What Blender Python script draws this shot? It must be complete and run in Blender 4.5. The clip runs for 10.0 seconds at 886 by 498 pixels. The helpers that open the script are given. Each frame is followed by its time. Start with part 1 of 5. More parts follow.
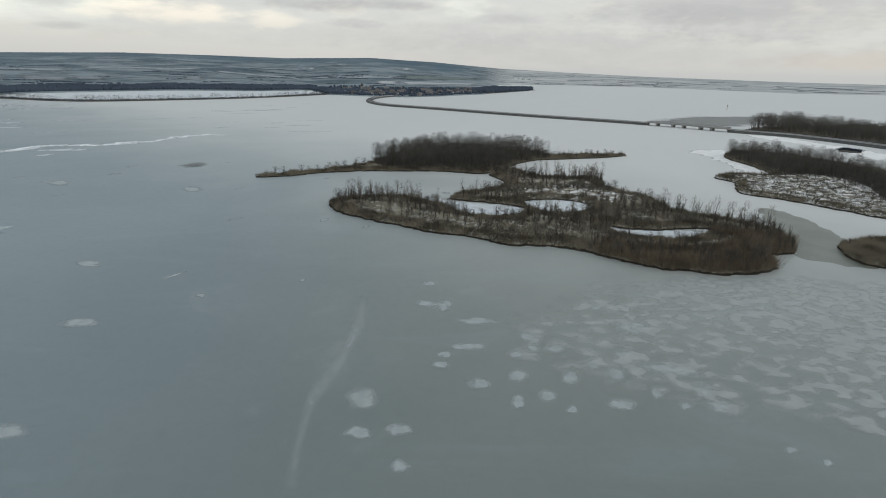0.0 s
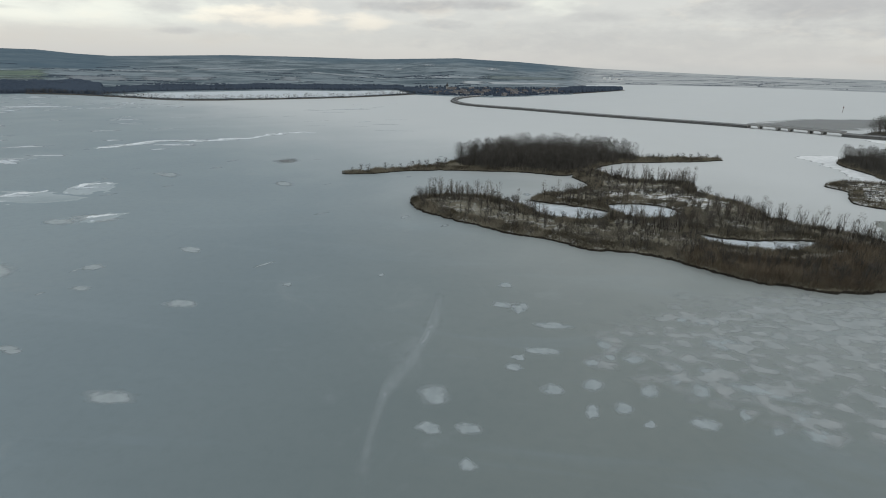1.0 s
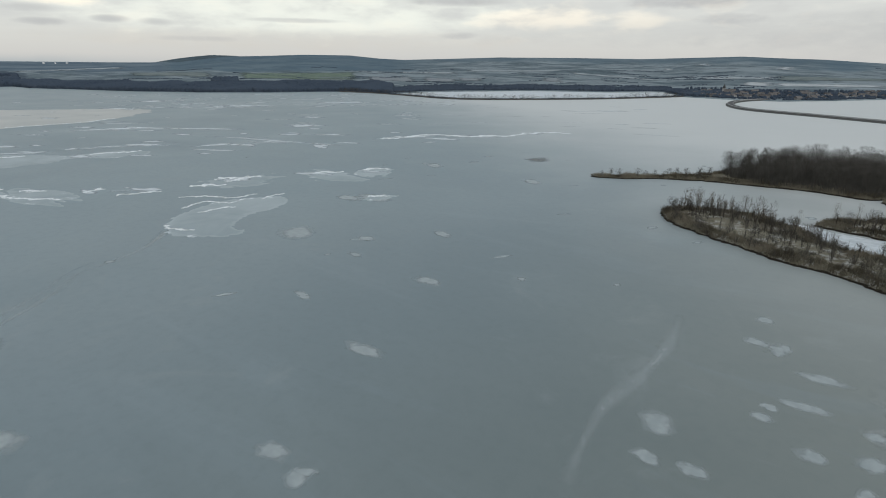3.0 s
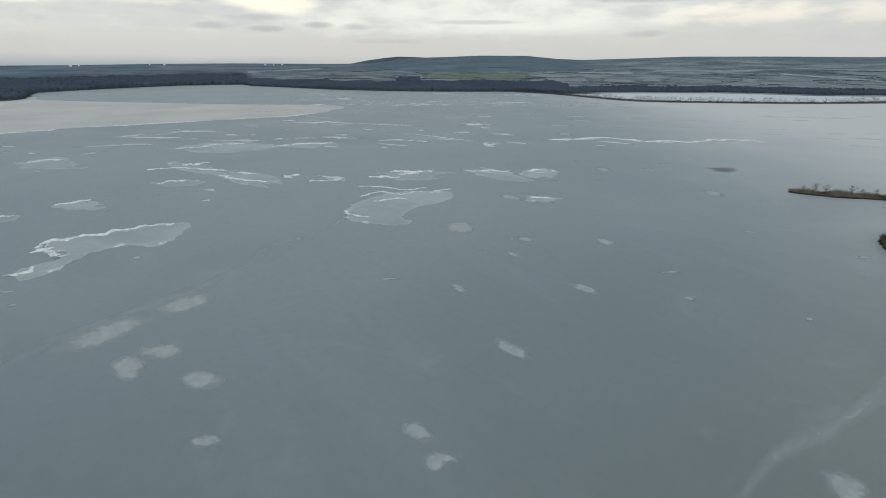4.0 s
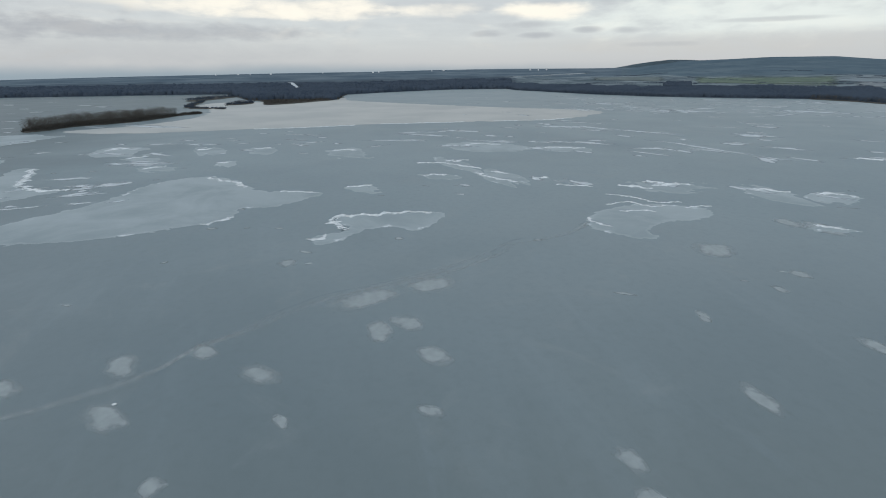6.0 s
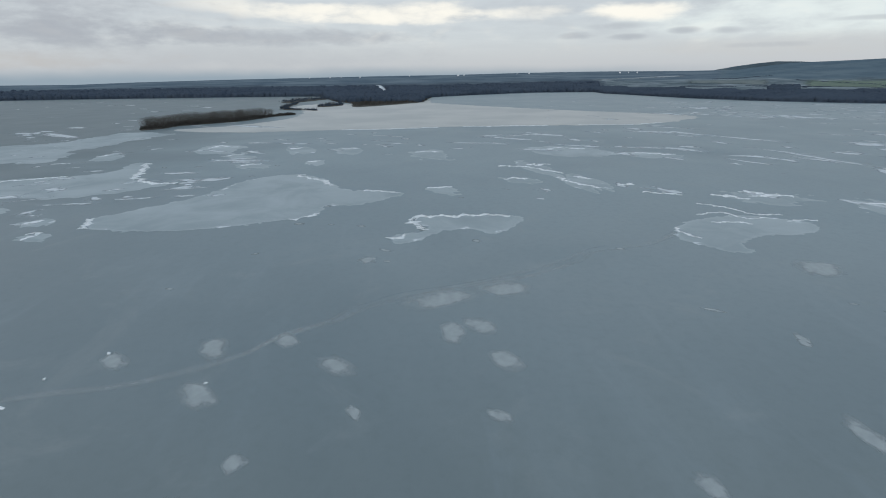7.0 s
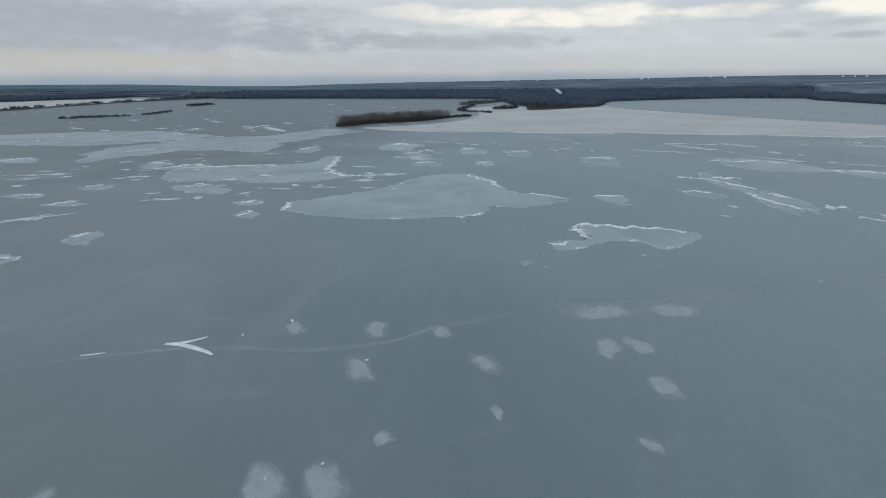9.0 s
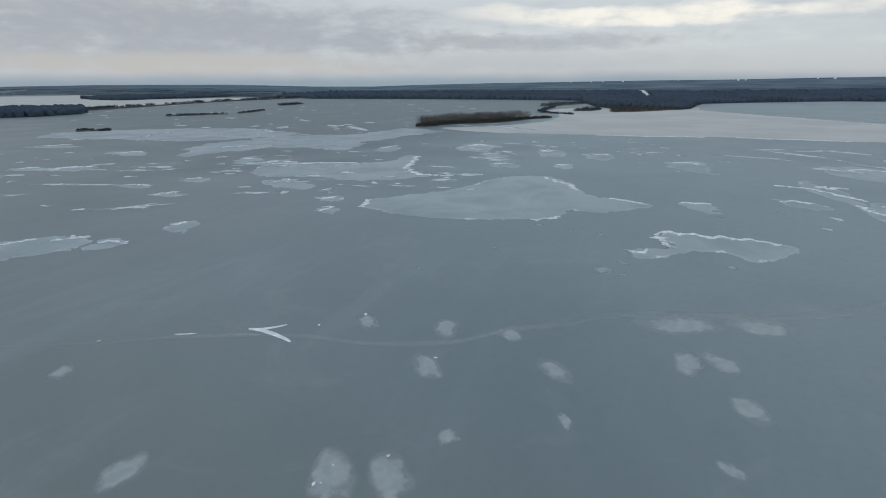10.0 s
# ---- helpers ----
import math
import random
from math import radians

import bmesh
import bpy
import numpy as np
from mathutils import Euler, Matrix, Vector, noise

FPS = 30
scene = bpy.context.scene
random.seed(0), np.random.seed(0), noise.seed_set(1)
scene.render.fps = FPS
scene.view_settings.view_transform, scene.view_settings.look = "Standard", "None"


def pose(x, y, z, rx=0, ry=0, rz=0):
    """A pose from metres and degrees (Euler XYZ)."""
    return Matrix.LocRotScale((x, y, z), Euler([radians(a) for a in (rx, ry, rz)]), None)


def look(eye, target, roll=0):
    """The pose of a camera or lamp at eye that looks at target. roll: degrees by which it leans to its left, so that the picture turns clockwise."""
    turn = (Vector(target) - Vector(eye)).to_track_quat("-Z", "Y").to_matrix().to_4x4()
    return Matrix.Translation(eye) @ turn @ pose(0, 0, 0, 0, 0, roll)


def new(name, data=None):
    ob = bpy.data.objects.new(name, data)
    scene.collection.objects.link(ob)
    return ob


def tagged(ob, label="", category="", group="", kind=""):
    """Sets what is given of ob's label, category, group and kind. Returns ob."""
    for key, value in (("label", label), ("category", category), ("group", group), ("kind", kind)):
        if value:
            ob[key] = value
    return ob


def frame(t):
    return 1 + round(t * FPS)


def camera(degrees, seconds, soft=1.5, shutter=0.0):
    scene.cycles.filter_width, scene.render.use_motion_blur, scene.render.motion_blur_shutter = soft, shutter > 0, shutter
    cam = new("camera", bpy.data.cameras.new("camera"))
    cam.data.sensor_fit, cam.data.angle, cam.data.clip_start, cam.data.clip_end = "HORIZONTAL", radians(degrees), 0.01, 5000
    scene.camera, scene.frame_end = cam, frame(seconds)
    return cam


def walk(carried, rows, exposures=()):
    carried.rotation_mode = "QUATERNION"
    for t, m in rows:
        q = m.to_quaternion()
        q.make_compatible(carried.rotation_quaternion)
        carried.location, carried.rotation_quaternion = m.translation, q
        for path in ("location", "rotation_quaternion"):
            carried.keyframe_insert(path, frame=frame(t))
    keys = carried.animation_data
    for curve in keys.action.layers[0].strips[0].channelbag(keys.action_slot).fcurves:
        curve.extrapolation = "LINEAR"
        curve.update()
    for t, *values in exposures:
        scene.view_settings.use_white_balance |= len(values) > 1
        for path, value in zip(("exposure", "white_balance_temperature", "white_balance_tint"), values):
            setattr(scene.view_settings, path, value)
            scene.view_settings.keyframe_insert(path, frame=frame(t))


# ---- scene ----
# A drone hovers sixty metres above a frozen reservoir and turns slowly to its left.
cam = camera(79.70, 10.0, soft=1.0)
EYE = (0.0, 0.0, 60.0)
TURNS = [  # seconds, heading to the left of +y, pitch, roll in degrees
    (0, 0.03, -18.70, 1.31),
    (0.5, 4.15, -18.79, 1.09),
    (1, 8.86, -18.86, 1.00),
    (1.5, 13.72, -18.91, 0.90),
    (2, 19.27, -18.95, 0.75),
    (2.5, 26.35, -19.02, 0.68),
    (3, 35.49, -19.08, 0.41),
    (3.2, 39.39, -19.14, 0.34),
    (4.5, 61.23, -19.01, 0.06),
    (5, 68.60, -18.89, -0.15),
    (5.5, 74.65, -18.80, -0.30),
    (6, 79.99, -18.63, -0.41),
    (7.5, 92.94, -18.14, -0.49),
    (8, 97.63, -18.04, -0.42),
    (8.5, 102.51, -17.93, -0.39),
    (9, 106.73, -17.83, -0.36),
    (9.5, 110.60, -17.77, -0.32),
    (10, 115.01, -17.70, -0.30),
]


def heading(yaw, pitch, roll):
    a, b = radians(yaw), radians(pitch)
    return look(EYE, (EYE[0] - math.sin(a) * math.cos(b), EYE[1] + math.cos(a) * math.cos(b), EYE[2] + math.sin(b)), roll)


walk(cam, [(t, heading(y, p, r)) for t, y, p, r in TURNS],
     exposures=[(0, 0.22, 6720, 10), (3, 0.2, 6650, 10), (5, 0.15, 6500, 10), (7.5, 0.07, 6080, 10), (10, 0.03, 6130, 10)])
# ---- sky and sun ----
SUN_AZ, SUN_EL = -105.0, 28.0     # heading to the left of +y, height above the horizon

world = bpy.data.worlds.new("winter_sky")
scene.world = world
world.use_nodes = True


class Nodes:
    """A short way to write node trees."""

    def __init__(self, tree):
        self.tree = tree
        tree.nodes.clear()

    def add(self, kind, **values):
        n = self.tree.nodes.new(kind)
        for k, v in values.items():
            setattr(n, k, v)
        return n

    def put(self, socket, value):
        if isinstance(value, bpy.types.NodeSocket):
            self.tree.links.new(value, socket)
        elif isinstance(value, (tuple, list)) and len(value) == 3 and socket.type == "RGBA":
            socket.default_value = (*value, 1)
        elif value is not None:
            socket.default_value = value

    def math(self, op, a, b=0.0, c=0.0, clamp=False):
        n = self.add("ShaderNodeMath", operation=op, use_clamp=clamp)
        for s, v in zip(n.inputs, (a, b, c)):
            self.put(s, v)
        return n.outputs[0]

    def noise(self, vec, scale, detail=4.0, rough=0.55, warp=0.0):
        n = self.add("ShaderNodeTexNoise")
        self.put(n.inputs["Vector"], vec)
        for k, v in (("Scale", scale), ("Detail", detail), ("Roughness", rough), ("Distortion", warp)):
            n.inputs[k].default_value = v
        return n.outputs["Fac"]

    def ramp(self, fac, lo, hi):
        n = self.add("ShaderNodeMapRange", interpolation_type="SMOOTHSTEP")
        self.put(n.inputs[0], fac)
        n.inputs[1].default_value, n.inputs[2].default_value = lo, hi
        return n.outputs[0]

    def mix(self, fac, a, b):
        n = self.add("ShaderNodeMix", data_type="RGBA")
        self.put(n.inputs[0], fac)
        self.put(n.inputs[6], a)
        self.put(n.inputs[7], b)
        return n.outputs[2]

    def scaled(self, vec, x, y, z, turn=0.0):
        n = self.add("ShaderNodeMapping")
        self.put(n.inputs["Vector"], vec)
        n.inputs["Scale"].default_value = (x, y, z)
        n.inputs["Rotation"].default_value = (0, 0, radians(turn))
        return n.outputs[0]


CLOUDS = [  # tone, heading, height, half width, half height in degrees, strength
    ("clear", 50, 4.8, 20, 2.2, 0.9), ("warm", 50, 2.2, 22, 0.9, 0.25), ("bright", 26, 4.2, 6, 0.9, 0.6), ("bright", 17, 4.2, 3, 0.7, 0.5), ("clear", -1.5, 5.8, 2.5, 0.8, 0.6),
    ("grey", 6, 5.9, 4, 0.5, 0.8), ("grey", 13, 5.7, 5, 0.6, 0.8), ("grey", 9, 4.1, 3, 0.4, 0.5), ("grey", -21, 5.2, 9, 0.9, 0.6), ("grey", -6, 4.8, 3, 0.5, 0.5), ("grey", 34, 2.8, 1.8, 0.35, 0.55),
    ("grey", 34.6, 5.9, 5, 0.4, 0.8), ("grey", 62, 3.5, 1.3, 0.28, 0.6), ("grey", 50.5, 4.0, 4.5, 0.2, 0.5), ("grey", 58.5, 2.2, 3.5, 0.25, 0.4), ("warm", -38, 1.3, 9, 0.8, 0.7)]
CLOUDS += [("bright", 69.8, 5.4, 4.6, 0.8, 1.0), ("grey", 71.5, 4.2, 2.4, 0.35, 0.6), ("grey", 70.5, 3.2, 1.8, 0.28, 0.7), ("grey", 65.7, 3.6, 1.3, 0.3, 0.7), ("grey", 75.2, 3.4, 1.8, 0.3, 0.6),
           ("bright", 93, 5.6, 10, 0.9, 1.0), ("bright", 103, 5.7, 6, 0.7, 0.8), ("bright", 109, 6.2, 5, 0.7, 0.6), ("grey", 106, 3.5, 15, 0.8, 0.75), ("grey", 109, 1.9, 18, 1.5, 0.32),
           ("grey", 122, 3.6, 12, 1.0, 0.75), ("grey", 134, 4.9, 10, 0.9, 0.8)]
CLOUDS += [("grey", 148, 5.0, 8, 1.0, 0.7), ("grey", 140, 2.8, 10, 0.5, 0.5), ("bright", 141, 6.6, 3, 0.4, 0.5), ("grey", 138, 5.2, 26, 2.2, 0.8), ("grey", -30, 5.6, 13, 2.6, 0.6),
           ("slate", 147, 5.6, 17, 3.2, 0.65), ("slate", 152, 2.5, 12, 1.6, 0.4), ("grey", 5, 3.0, 30, 1.2, 0.25), ("grey", -14, 2.2, 22, 1.8, 0.35), ("grey", 141, 3.4, 22, 3.0, 0.6),
           ("warm", 140, 1.5, 20, 1.0, 0.75), ("bright", 81, 5.6, 5, 0.6, 0.6), ("bright", 94, 5.2, 7, 0.5, 0.7)]


def build_sky():
    g = Nodes(world.node_tree)
    way = g.add("ShaderNodeTexCoord").outputs["Generated"]
    split = g.add("ShaderNodeSeparateXYZ")
    g.put(split.inputs[0], way)
    up = g.math("MAXIMUM", split.outputs[2], 0.0)
    # heading to the left of +y and height above the horizon, in degrees
    az = g.math("MULTIPLY", g.math("ARCTAN2", g.math("MULTIPLY", split.outputs[0], -1.0), split.outputs[1]), 180 / math.pi)
    el = g.math("MULTIPLY", g.math("ARCSINE", split.outputs[2]), 180 / math.pi)
    # the cloud layer, seen in perspective
    depth = g.math("ADD", up, 0.045)
    flat = g.add("ShaderNodeCombineXYZ")
    g.put(flat.inputs[0], g.math("DIVIDE", split.outputs[0], depth))
    g.put(flat.inputs[1], g.math("DIVIDE", split.outputs[1], depth))
    layer = flat.outputs[0]
    big = g.noise(layer, 0.16, 3.0, 0.5, 0.3)
    fine = g.noise(layer, 0.55, 7.0, 0.58, 0.2)
    lumps = g.math("ADD", g.math("MULTIPLY", big, 0.5), g.math("MULTIPLY", fine, 0.5))
    nishita = g.add("ShaderNodeTexSky", sky_type="NISHITA", sun_disc=False)
    nishita.dust_density = 0.2
    nishita.sun_elevation, nishita.sun_rotation = radians(SUN_EL), radians(-SUN_AZ)
    air = g.add("ShaderNodeVectorMath", operation="SCALE")
    g.put(air.inputs[0], nishita.outputs[0])
    air.inputs["Scale"].default_value = 0.10
    veil = g.mix(0.93, air.outputs[0], (0.60, 0.615, 0.605))
    tones = {"bright": (0.96, 0.90, 0.77), "grey": (0.405, 0.42, 0.435), "slate": (0.40, 0.415, 0.42), "clear": (0.77, 0.81, 0.755), "warm": (0.545, 0.51, 0.46)}
    thick = g.math("MULTIPLY", g.ramp(el, 0.8, 5.0), g.math("MULTIPLY_ADD", g.ramp(az, 100.0, 120.0), -0.6, 1.0))
    col = g.mix(g.math("MULTIPLY", g.math("MULTIPLY", g.ramp(lumps, 0.46, 0.62), 0.30), thick), veil, tones["grey"])
    col = g.mix(g.math("MULTIPLY", g.math("MULTIPLY", g.ramp(lumps, 0.48, 0.34), 0.30), thick), col, tones["bright"])
    low = g.ramp(up, 0.07, 0.0)
    haze = g.mix(g.noise(way, 2.0, 2.0), (0.49, 0.507, 0.51), (0.55, 0.54, 0.52))
    col = g.mix(g.math("MULTIPLY", low, 0.92), col, haze)
    puffy = g.add("ShaderNodeCombineXYZ")
    g.put(puffy.inputs[0], g.math("MULTIPLY", az, 0.22))
    g.put(puffy.inputs[1], g.math("MULTIPLY", el, 0.62))
    ragged = g.math("MULTIPLY", g.math("SUBTRACT", g.noise(puffy.outputs[0], 1.1, 6.0, 0.58), 0.5), 3.8)
    for tone, a, e, wide, tall, much in CLOUDS:
        u = g.math("POWER", g.math("MULTIPLY", g.math("SUBTRACT", az, a), 1 / wide), 2.0)
        v = g.math("POWER", g.math("MULTIPLY", g.math("SUBTRACT", el, e), 1 / tall), 2.0)
        mask = g.ramp(g.math("ADD", g.math("ADD", u, v), ragged), 1.7, -0.3)
        col = g.mix(g.math("MULTIPLY", mask, much), col, tones[tone])
    # soft mottling of the low cloud
    speck = g.noise(puffy.outputs[0], 1.1, 3.0, 0.5, 0.3)
    col = g.mix(g.math("MULTIPLY", g.math("MULTIPLY", g.ramp(speck, 0.50, 0.75), 0.2), thick), col, tones["grey"])
    col = g.mix(g.math("MULTIPLY", g.math("MULTIPLY", g.ramp(speck, 0.48, 0.25), 0.2), thick), col, tones["bright"])
    # the remote plain under the haze, and the murk over it
    west = g.math("MULTIPLY", g.ramp(az, 58.0, 80.0), g.ramp(az, 175.0, 150.0))
    wave = g.math("MULTIPLY_ADD", g.noise(puffy.outputs[0], 0.5, 3.0), 0.8, -0.4)
    murk = g.ramp(g.math("ADD", el, wave), 0.95, -0.35)
    col = g.mix(g.math("MULTIPLY", murk, g.math("MULTIPLY_ADD", west, 0.65, 0.2)), col, (0.26, 0.33, 0.375))
    # higher up the cloud breaks and blue shows through
    gaps = g.mix(g.ramp(lumps, 0.40, 0.58), (0.49, 0.58, 0.66), (0.61, 0.625, 0.63))
    col = g.mix(g.ramp(el, 8.0, 20.0), col, gaps)
    bg = g.add("ShaderNodeBackground")
    g.put(bg.inputs[0], col)
    bg.inputs[1].default_value = 1.0
    g.put(g.add("ShaderNodeOutputWorld").inputs[0], bg.outputs[0])


build_sky()
sun_data = bpy.data.lights.new("sun", "SUN")
sun_data.energy, sun_data.angle, sun_data.color = 0.5, radians(25), (1.0, 0.95, 0.88)
sun = new("sun", sun_data)
sun.matrix_world = look((0, 0, 300), (300 * math.sin(radians(SUN_AZ)) * 1.0, -300 * math.cos(radians(SUN_AZ)), 300 - 300 * math.tan(radians(SUN_EL))))
scene.view_settings.exposure = 0.0


# ---- materials ----
def surface(name, colour, rough=0.8, bump=None, height=0.1, spec=0.3, alpha=None):
    """A node material. colour(g, place) gives the base colour; bump and alpha likewise, if any."""
    m = bpy.data.materials.new(name)
    m.use_nodes = True
    g = Nodes(m.node_tree)
    place = g.add("ShaderNodeNewGeometry").outputs["Position"]
    p = g.add("ShaderNodeBsdfPrincipled")
    g.put(p.inputs["Base Color"], colour(g, place))
    g.put(p.inputs["Roughness"], rough(g, place) if callable(rough) else rough)
    g.put(p.inputs["Specular IOR Level"], spec(g, place) if callable(spec) else spec)
    if bump:
        b = g.add("ShaderNodeBump")
        b.inputs["Strength"].default_value, b.inputs["Distance"].default_value = 1.0, height
        g.put(b.inputs["Height"], bump(g, place))
        g.put(p.inputs["Normal"], b.outputs[0])
    out = p.outputs[0]
    if alpha:
        clear, both = g.add("ShaderNodeBsdfTransparent"), g.add("ShaderNodeMixShader")
        g.put(both.inputs[0], alpha(g, place))
        g.put(both.inputs[1], clear.outputs[0])
        g.put(both.inputs[2], out)
        out = both.outputs[0]
    g.put(g.add("ShaderNodeOutputMaterial").inputs[0], out)
    return m


def two(a, b, scale, lo=0.35, hi=0.65, detail=5.0):
    return lambda g, p: g.mix(g.ramp(g.noise(p, scale, detail), lo, hi), a, b)


def varied(a, b, scale, spread=0.35):
    """Two tones by noise, and each thing a little lighter or darker than the next."""
    def make(g, p):
        c = g.mix(g.ramp(g.noise(p, scale), 0.35, 0.65), a, b)
        r = g.add("ShaderNodeObjectInfo").outputs["Random"]
        h = g.add("ShaderNodeHueSaturation")
        g.put(h.inputs["Value"], g.math("MULTIPLY_ADD", r, spread, 1 - spread / 2))
        g.put(h.inputs["Color"], c)
        return h.outputs[0]
    return make


def attribute(g, name):
    return g.add("ShaderNodeAttribute", attribute_name=name).outputs["Fac"]


def snow_ice(g, p):
    """Milky snow ice, round and beyond the islands."""
    s = g.add("ShaderNodeSeparateXYZ")
    g.put(s.inputs[0], p)
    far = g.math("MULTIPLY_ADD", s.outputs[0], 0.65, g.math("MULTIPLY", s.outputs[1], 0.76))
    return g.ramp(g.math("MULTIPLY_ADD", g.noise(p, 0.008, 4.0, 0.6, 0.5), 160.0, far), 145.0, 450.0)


def west_ice(g, p):
    """Matt bluish ice out to the west, its colour lightened for glancing sky reflection."""
    s = g.add("ShaderNodeSeparateXYZ")
    g.put(s.inputs[0], p)
    out = g.math("MULTIPLY_ADD", g.noise(p, 0.01, 3.0), 120.0, g.math("MULTIPLY_ADD", s.outputs[0], -1.0, g.math("MULTIPLY", s.outputs[1], 0.32)))
    return g.ramp(out, 60.0, 380.0)


def ice_gloss(g, p):
    return g.math("MULTIPLY_ADD", west_ice(g, p), -0.34, 0.40)


def ice_colour(g, p):
    wide = g.noise(p, 0.006, 4.0, 0.55, 0.6)
    streak = g.noise(g.scaled(p, 0.012, 0.05, 0.02, 35), 1.0, 5.0, 0.6, 0.8)
    fine = g.noise(p, 0.35, 6.0, 0.65)
    s = g.add("ShaderNodeSeparateXYZ")
    g.put(s.inputs[0], p)
    west = g.ramp(g.math("MULTIPLY_ADD", wide, 60.0, s.outputs[0]), 60.0, -90.0)
    green = g.mix(g.ramp(wide, 0.35, 0.68), (0.150, 0.176, 0.168), (0.180, 0.206, 0.198))
    blue = g.mix(g.ramp(wide, 0.35, 0.68), (0.122, 0.166, 0.186), (0.149, 0.196, 0.218))
    c = g.mix(west, green, blue)
    c = g.mix(west_ice(g, p), c, g.mix(g.ramp(wide, 0.35, 0.68), (0.198, 0.256, 0.284), (0.226, 0.286, 0.313)))
    c = g.mix(g.math("MULTIPLY", g.ramp(streak, 0.50, 0.75), 0.35), c, (0.21, 0.267, 0.30))
    c = g.mix(g.math("MULTIPLY", g.ramp(fine, 0.4, 0.8), 0.18), c, (0.092, 0.125, 0.135))
    bloom = g.noise(p, 0.03, 6.0, 0.68, 1.2)
    c = g.mix(g.math("MULTIPLY", g.ramp(bloom, 0.55, 0.75), 0.30), c, (0.25, 0.285, 0.295))
    c = g.mix(g.math("MULTIPLY", g.ramp(g.noise(p, 0.9, 5.0, 0.7, 0.6), 0.68, 0.78), 0.25), c, (0.07, 0.09, 0.098))
    # a darker slate tone towards the south
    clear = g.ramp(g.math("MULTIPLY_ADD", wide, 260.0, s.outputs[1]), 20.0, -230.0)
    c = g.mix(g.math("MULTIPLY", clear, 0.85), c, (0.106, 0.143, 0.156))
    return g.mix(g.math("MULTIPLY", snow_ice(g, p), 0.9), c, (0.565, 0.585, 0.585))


def ice_rough(g, p):
    return g.math("MULTIPLY_ADD", g.noise(p, 0.02, 4.0), 0.12, g.math("MULTIPLY_ADD", snow_ice(g, p), 0.2, 0.34))


def frost_alpha(strength, lo=0.0, hi=0.5, grain=0.8, rag=0.5):
    def make(g, p):
        edge = g.math("ADD", attribute(g, "cover"), g.math("MULTIPLY", g.math("SUBTRACT", g.noise(p, grain, 6.0, 0.65), 0.5), rag))
        return g.math("MULTIPLY", g.ramp(edge, lo, hi), strength)
    return make


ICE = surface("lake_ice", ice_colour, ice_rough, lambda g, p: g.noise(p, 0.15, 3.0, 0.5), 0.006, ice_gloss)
FROST = surface("frost", two((0.375, 0.43, 0.448), (0.455, 0.51, 0.528), 0.5), 0.55, spec=0.3, alpha=frost_alpha(0.70, -0.2, 0.55, 0.5, 0.45))
def floe_colour(g, p):
    """Grey-blue floe ice: cloudy inside, a paler rim, and broken white crust here and there along it."""
    inner = attribute(g, "inner")
    c = g.mix(g.ramp(g.noise(p, 0.03, 4.0, 0.6, 0.5), 0.3, 0.7), (0.272, 0.326, 0.350), (0.362, 0.418, 0.443))
    ragged = g.math("MULTIPLY_ADD", g.noise(p, 0.3, 5.0, 0.65), 3.0, -1.5)
    rim = g.ramp(g.math("ADD", inner, ragged), 2.4, 0.3)
    c = g.mix(g.math("MULTIPLY", rim, 0.32), c, (0.43, 0.49, 0.515))
    crust = g.math("MULTIPLY", g.ramp(g.noise(p, 0.09, 5.0, 0.6), 0.59, 0.66), g.ramp(g.math("ADD", inner, ragged), 3.2, 1.4))
    return g.mix(g.math("MULTIPLY", crust, 0.85), c, (0.66, 0.71, 0.74))


FLOE = surface("floe_ice", floe_colour, 0.5, lambda g, p: g.noise(p, 0.8, 4.0), 0.05, 0.06)
PALE = surface("pale_sheet_ice", two((0.37, 0.39, 0.385), (0.45, 0.46, 0.445), 0.01), 0.5, spec=0.3)
DARK_ICE = surface("dark_wet_ice", two((0.07, 0.08, 0.08), (0.09, 0.10, 0.10), 0.03), 0.4, spec=0.4, alpha=frost_alpha(0.6, 0.0, 0.8, 0.2))
CHANNEL = surface("wet_channel_ice", two((0.105, 0.12, 0.10), (0.145, 0.158, 0.135), 0.06), 0.35, spec=0.3, alpha=frost_alpha(0.97, -0.02, 0.05, 0.3, 0.2))
SNOW = surface("ridge_snow", two((0.62, 0.67, 0.70), (0.80, 0.83, 0.85), 0.6), 0.75, lambda g, p: g.noise(p, 1.5, 5.0), 0.2)
STREAK = surface("blown_snow", two((0.54, 0.60, 0.64), (0.70, 0.75, 0.79), 0.3), 0.6, spec=0.2, alpha=frost_alpha(0.8, 0.1, 0.7, 0.22, 0.9))


def marsh_colour(g, p):
    c = g.mix(g.ramp(g.noise(p, 0.12, 5.0), 0.35, 0.65), (0.145, 0.134, 0.100), (0.235, 0.22, 0.172))
    c = g.mix(g.math("MULTIPLY", g.ramp(g.noise(p, 1.2, 5.0), 0.45, 0.7), 0.5), c, (0.075, 0.06, 0.042))
    snow = g.math("MULTIPLY", g.ramp(g.math("MULTIPLY_ADD", attribute(g, "snow"), 0.08, g.noise(p, 0.22, 6.0, 0.7)), 0.54, 0.63), attribute(g, "snow"))
    c = g.mix(snow, c, (0.66, 0.68, 0.68))
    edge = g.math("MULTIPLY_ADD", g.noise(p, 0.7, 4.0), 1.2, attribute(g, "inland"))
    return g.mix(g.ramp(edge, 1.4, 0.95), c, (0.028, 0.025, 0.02))


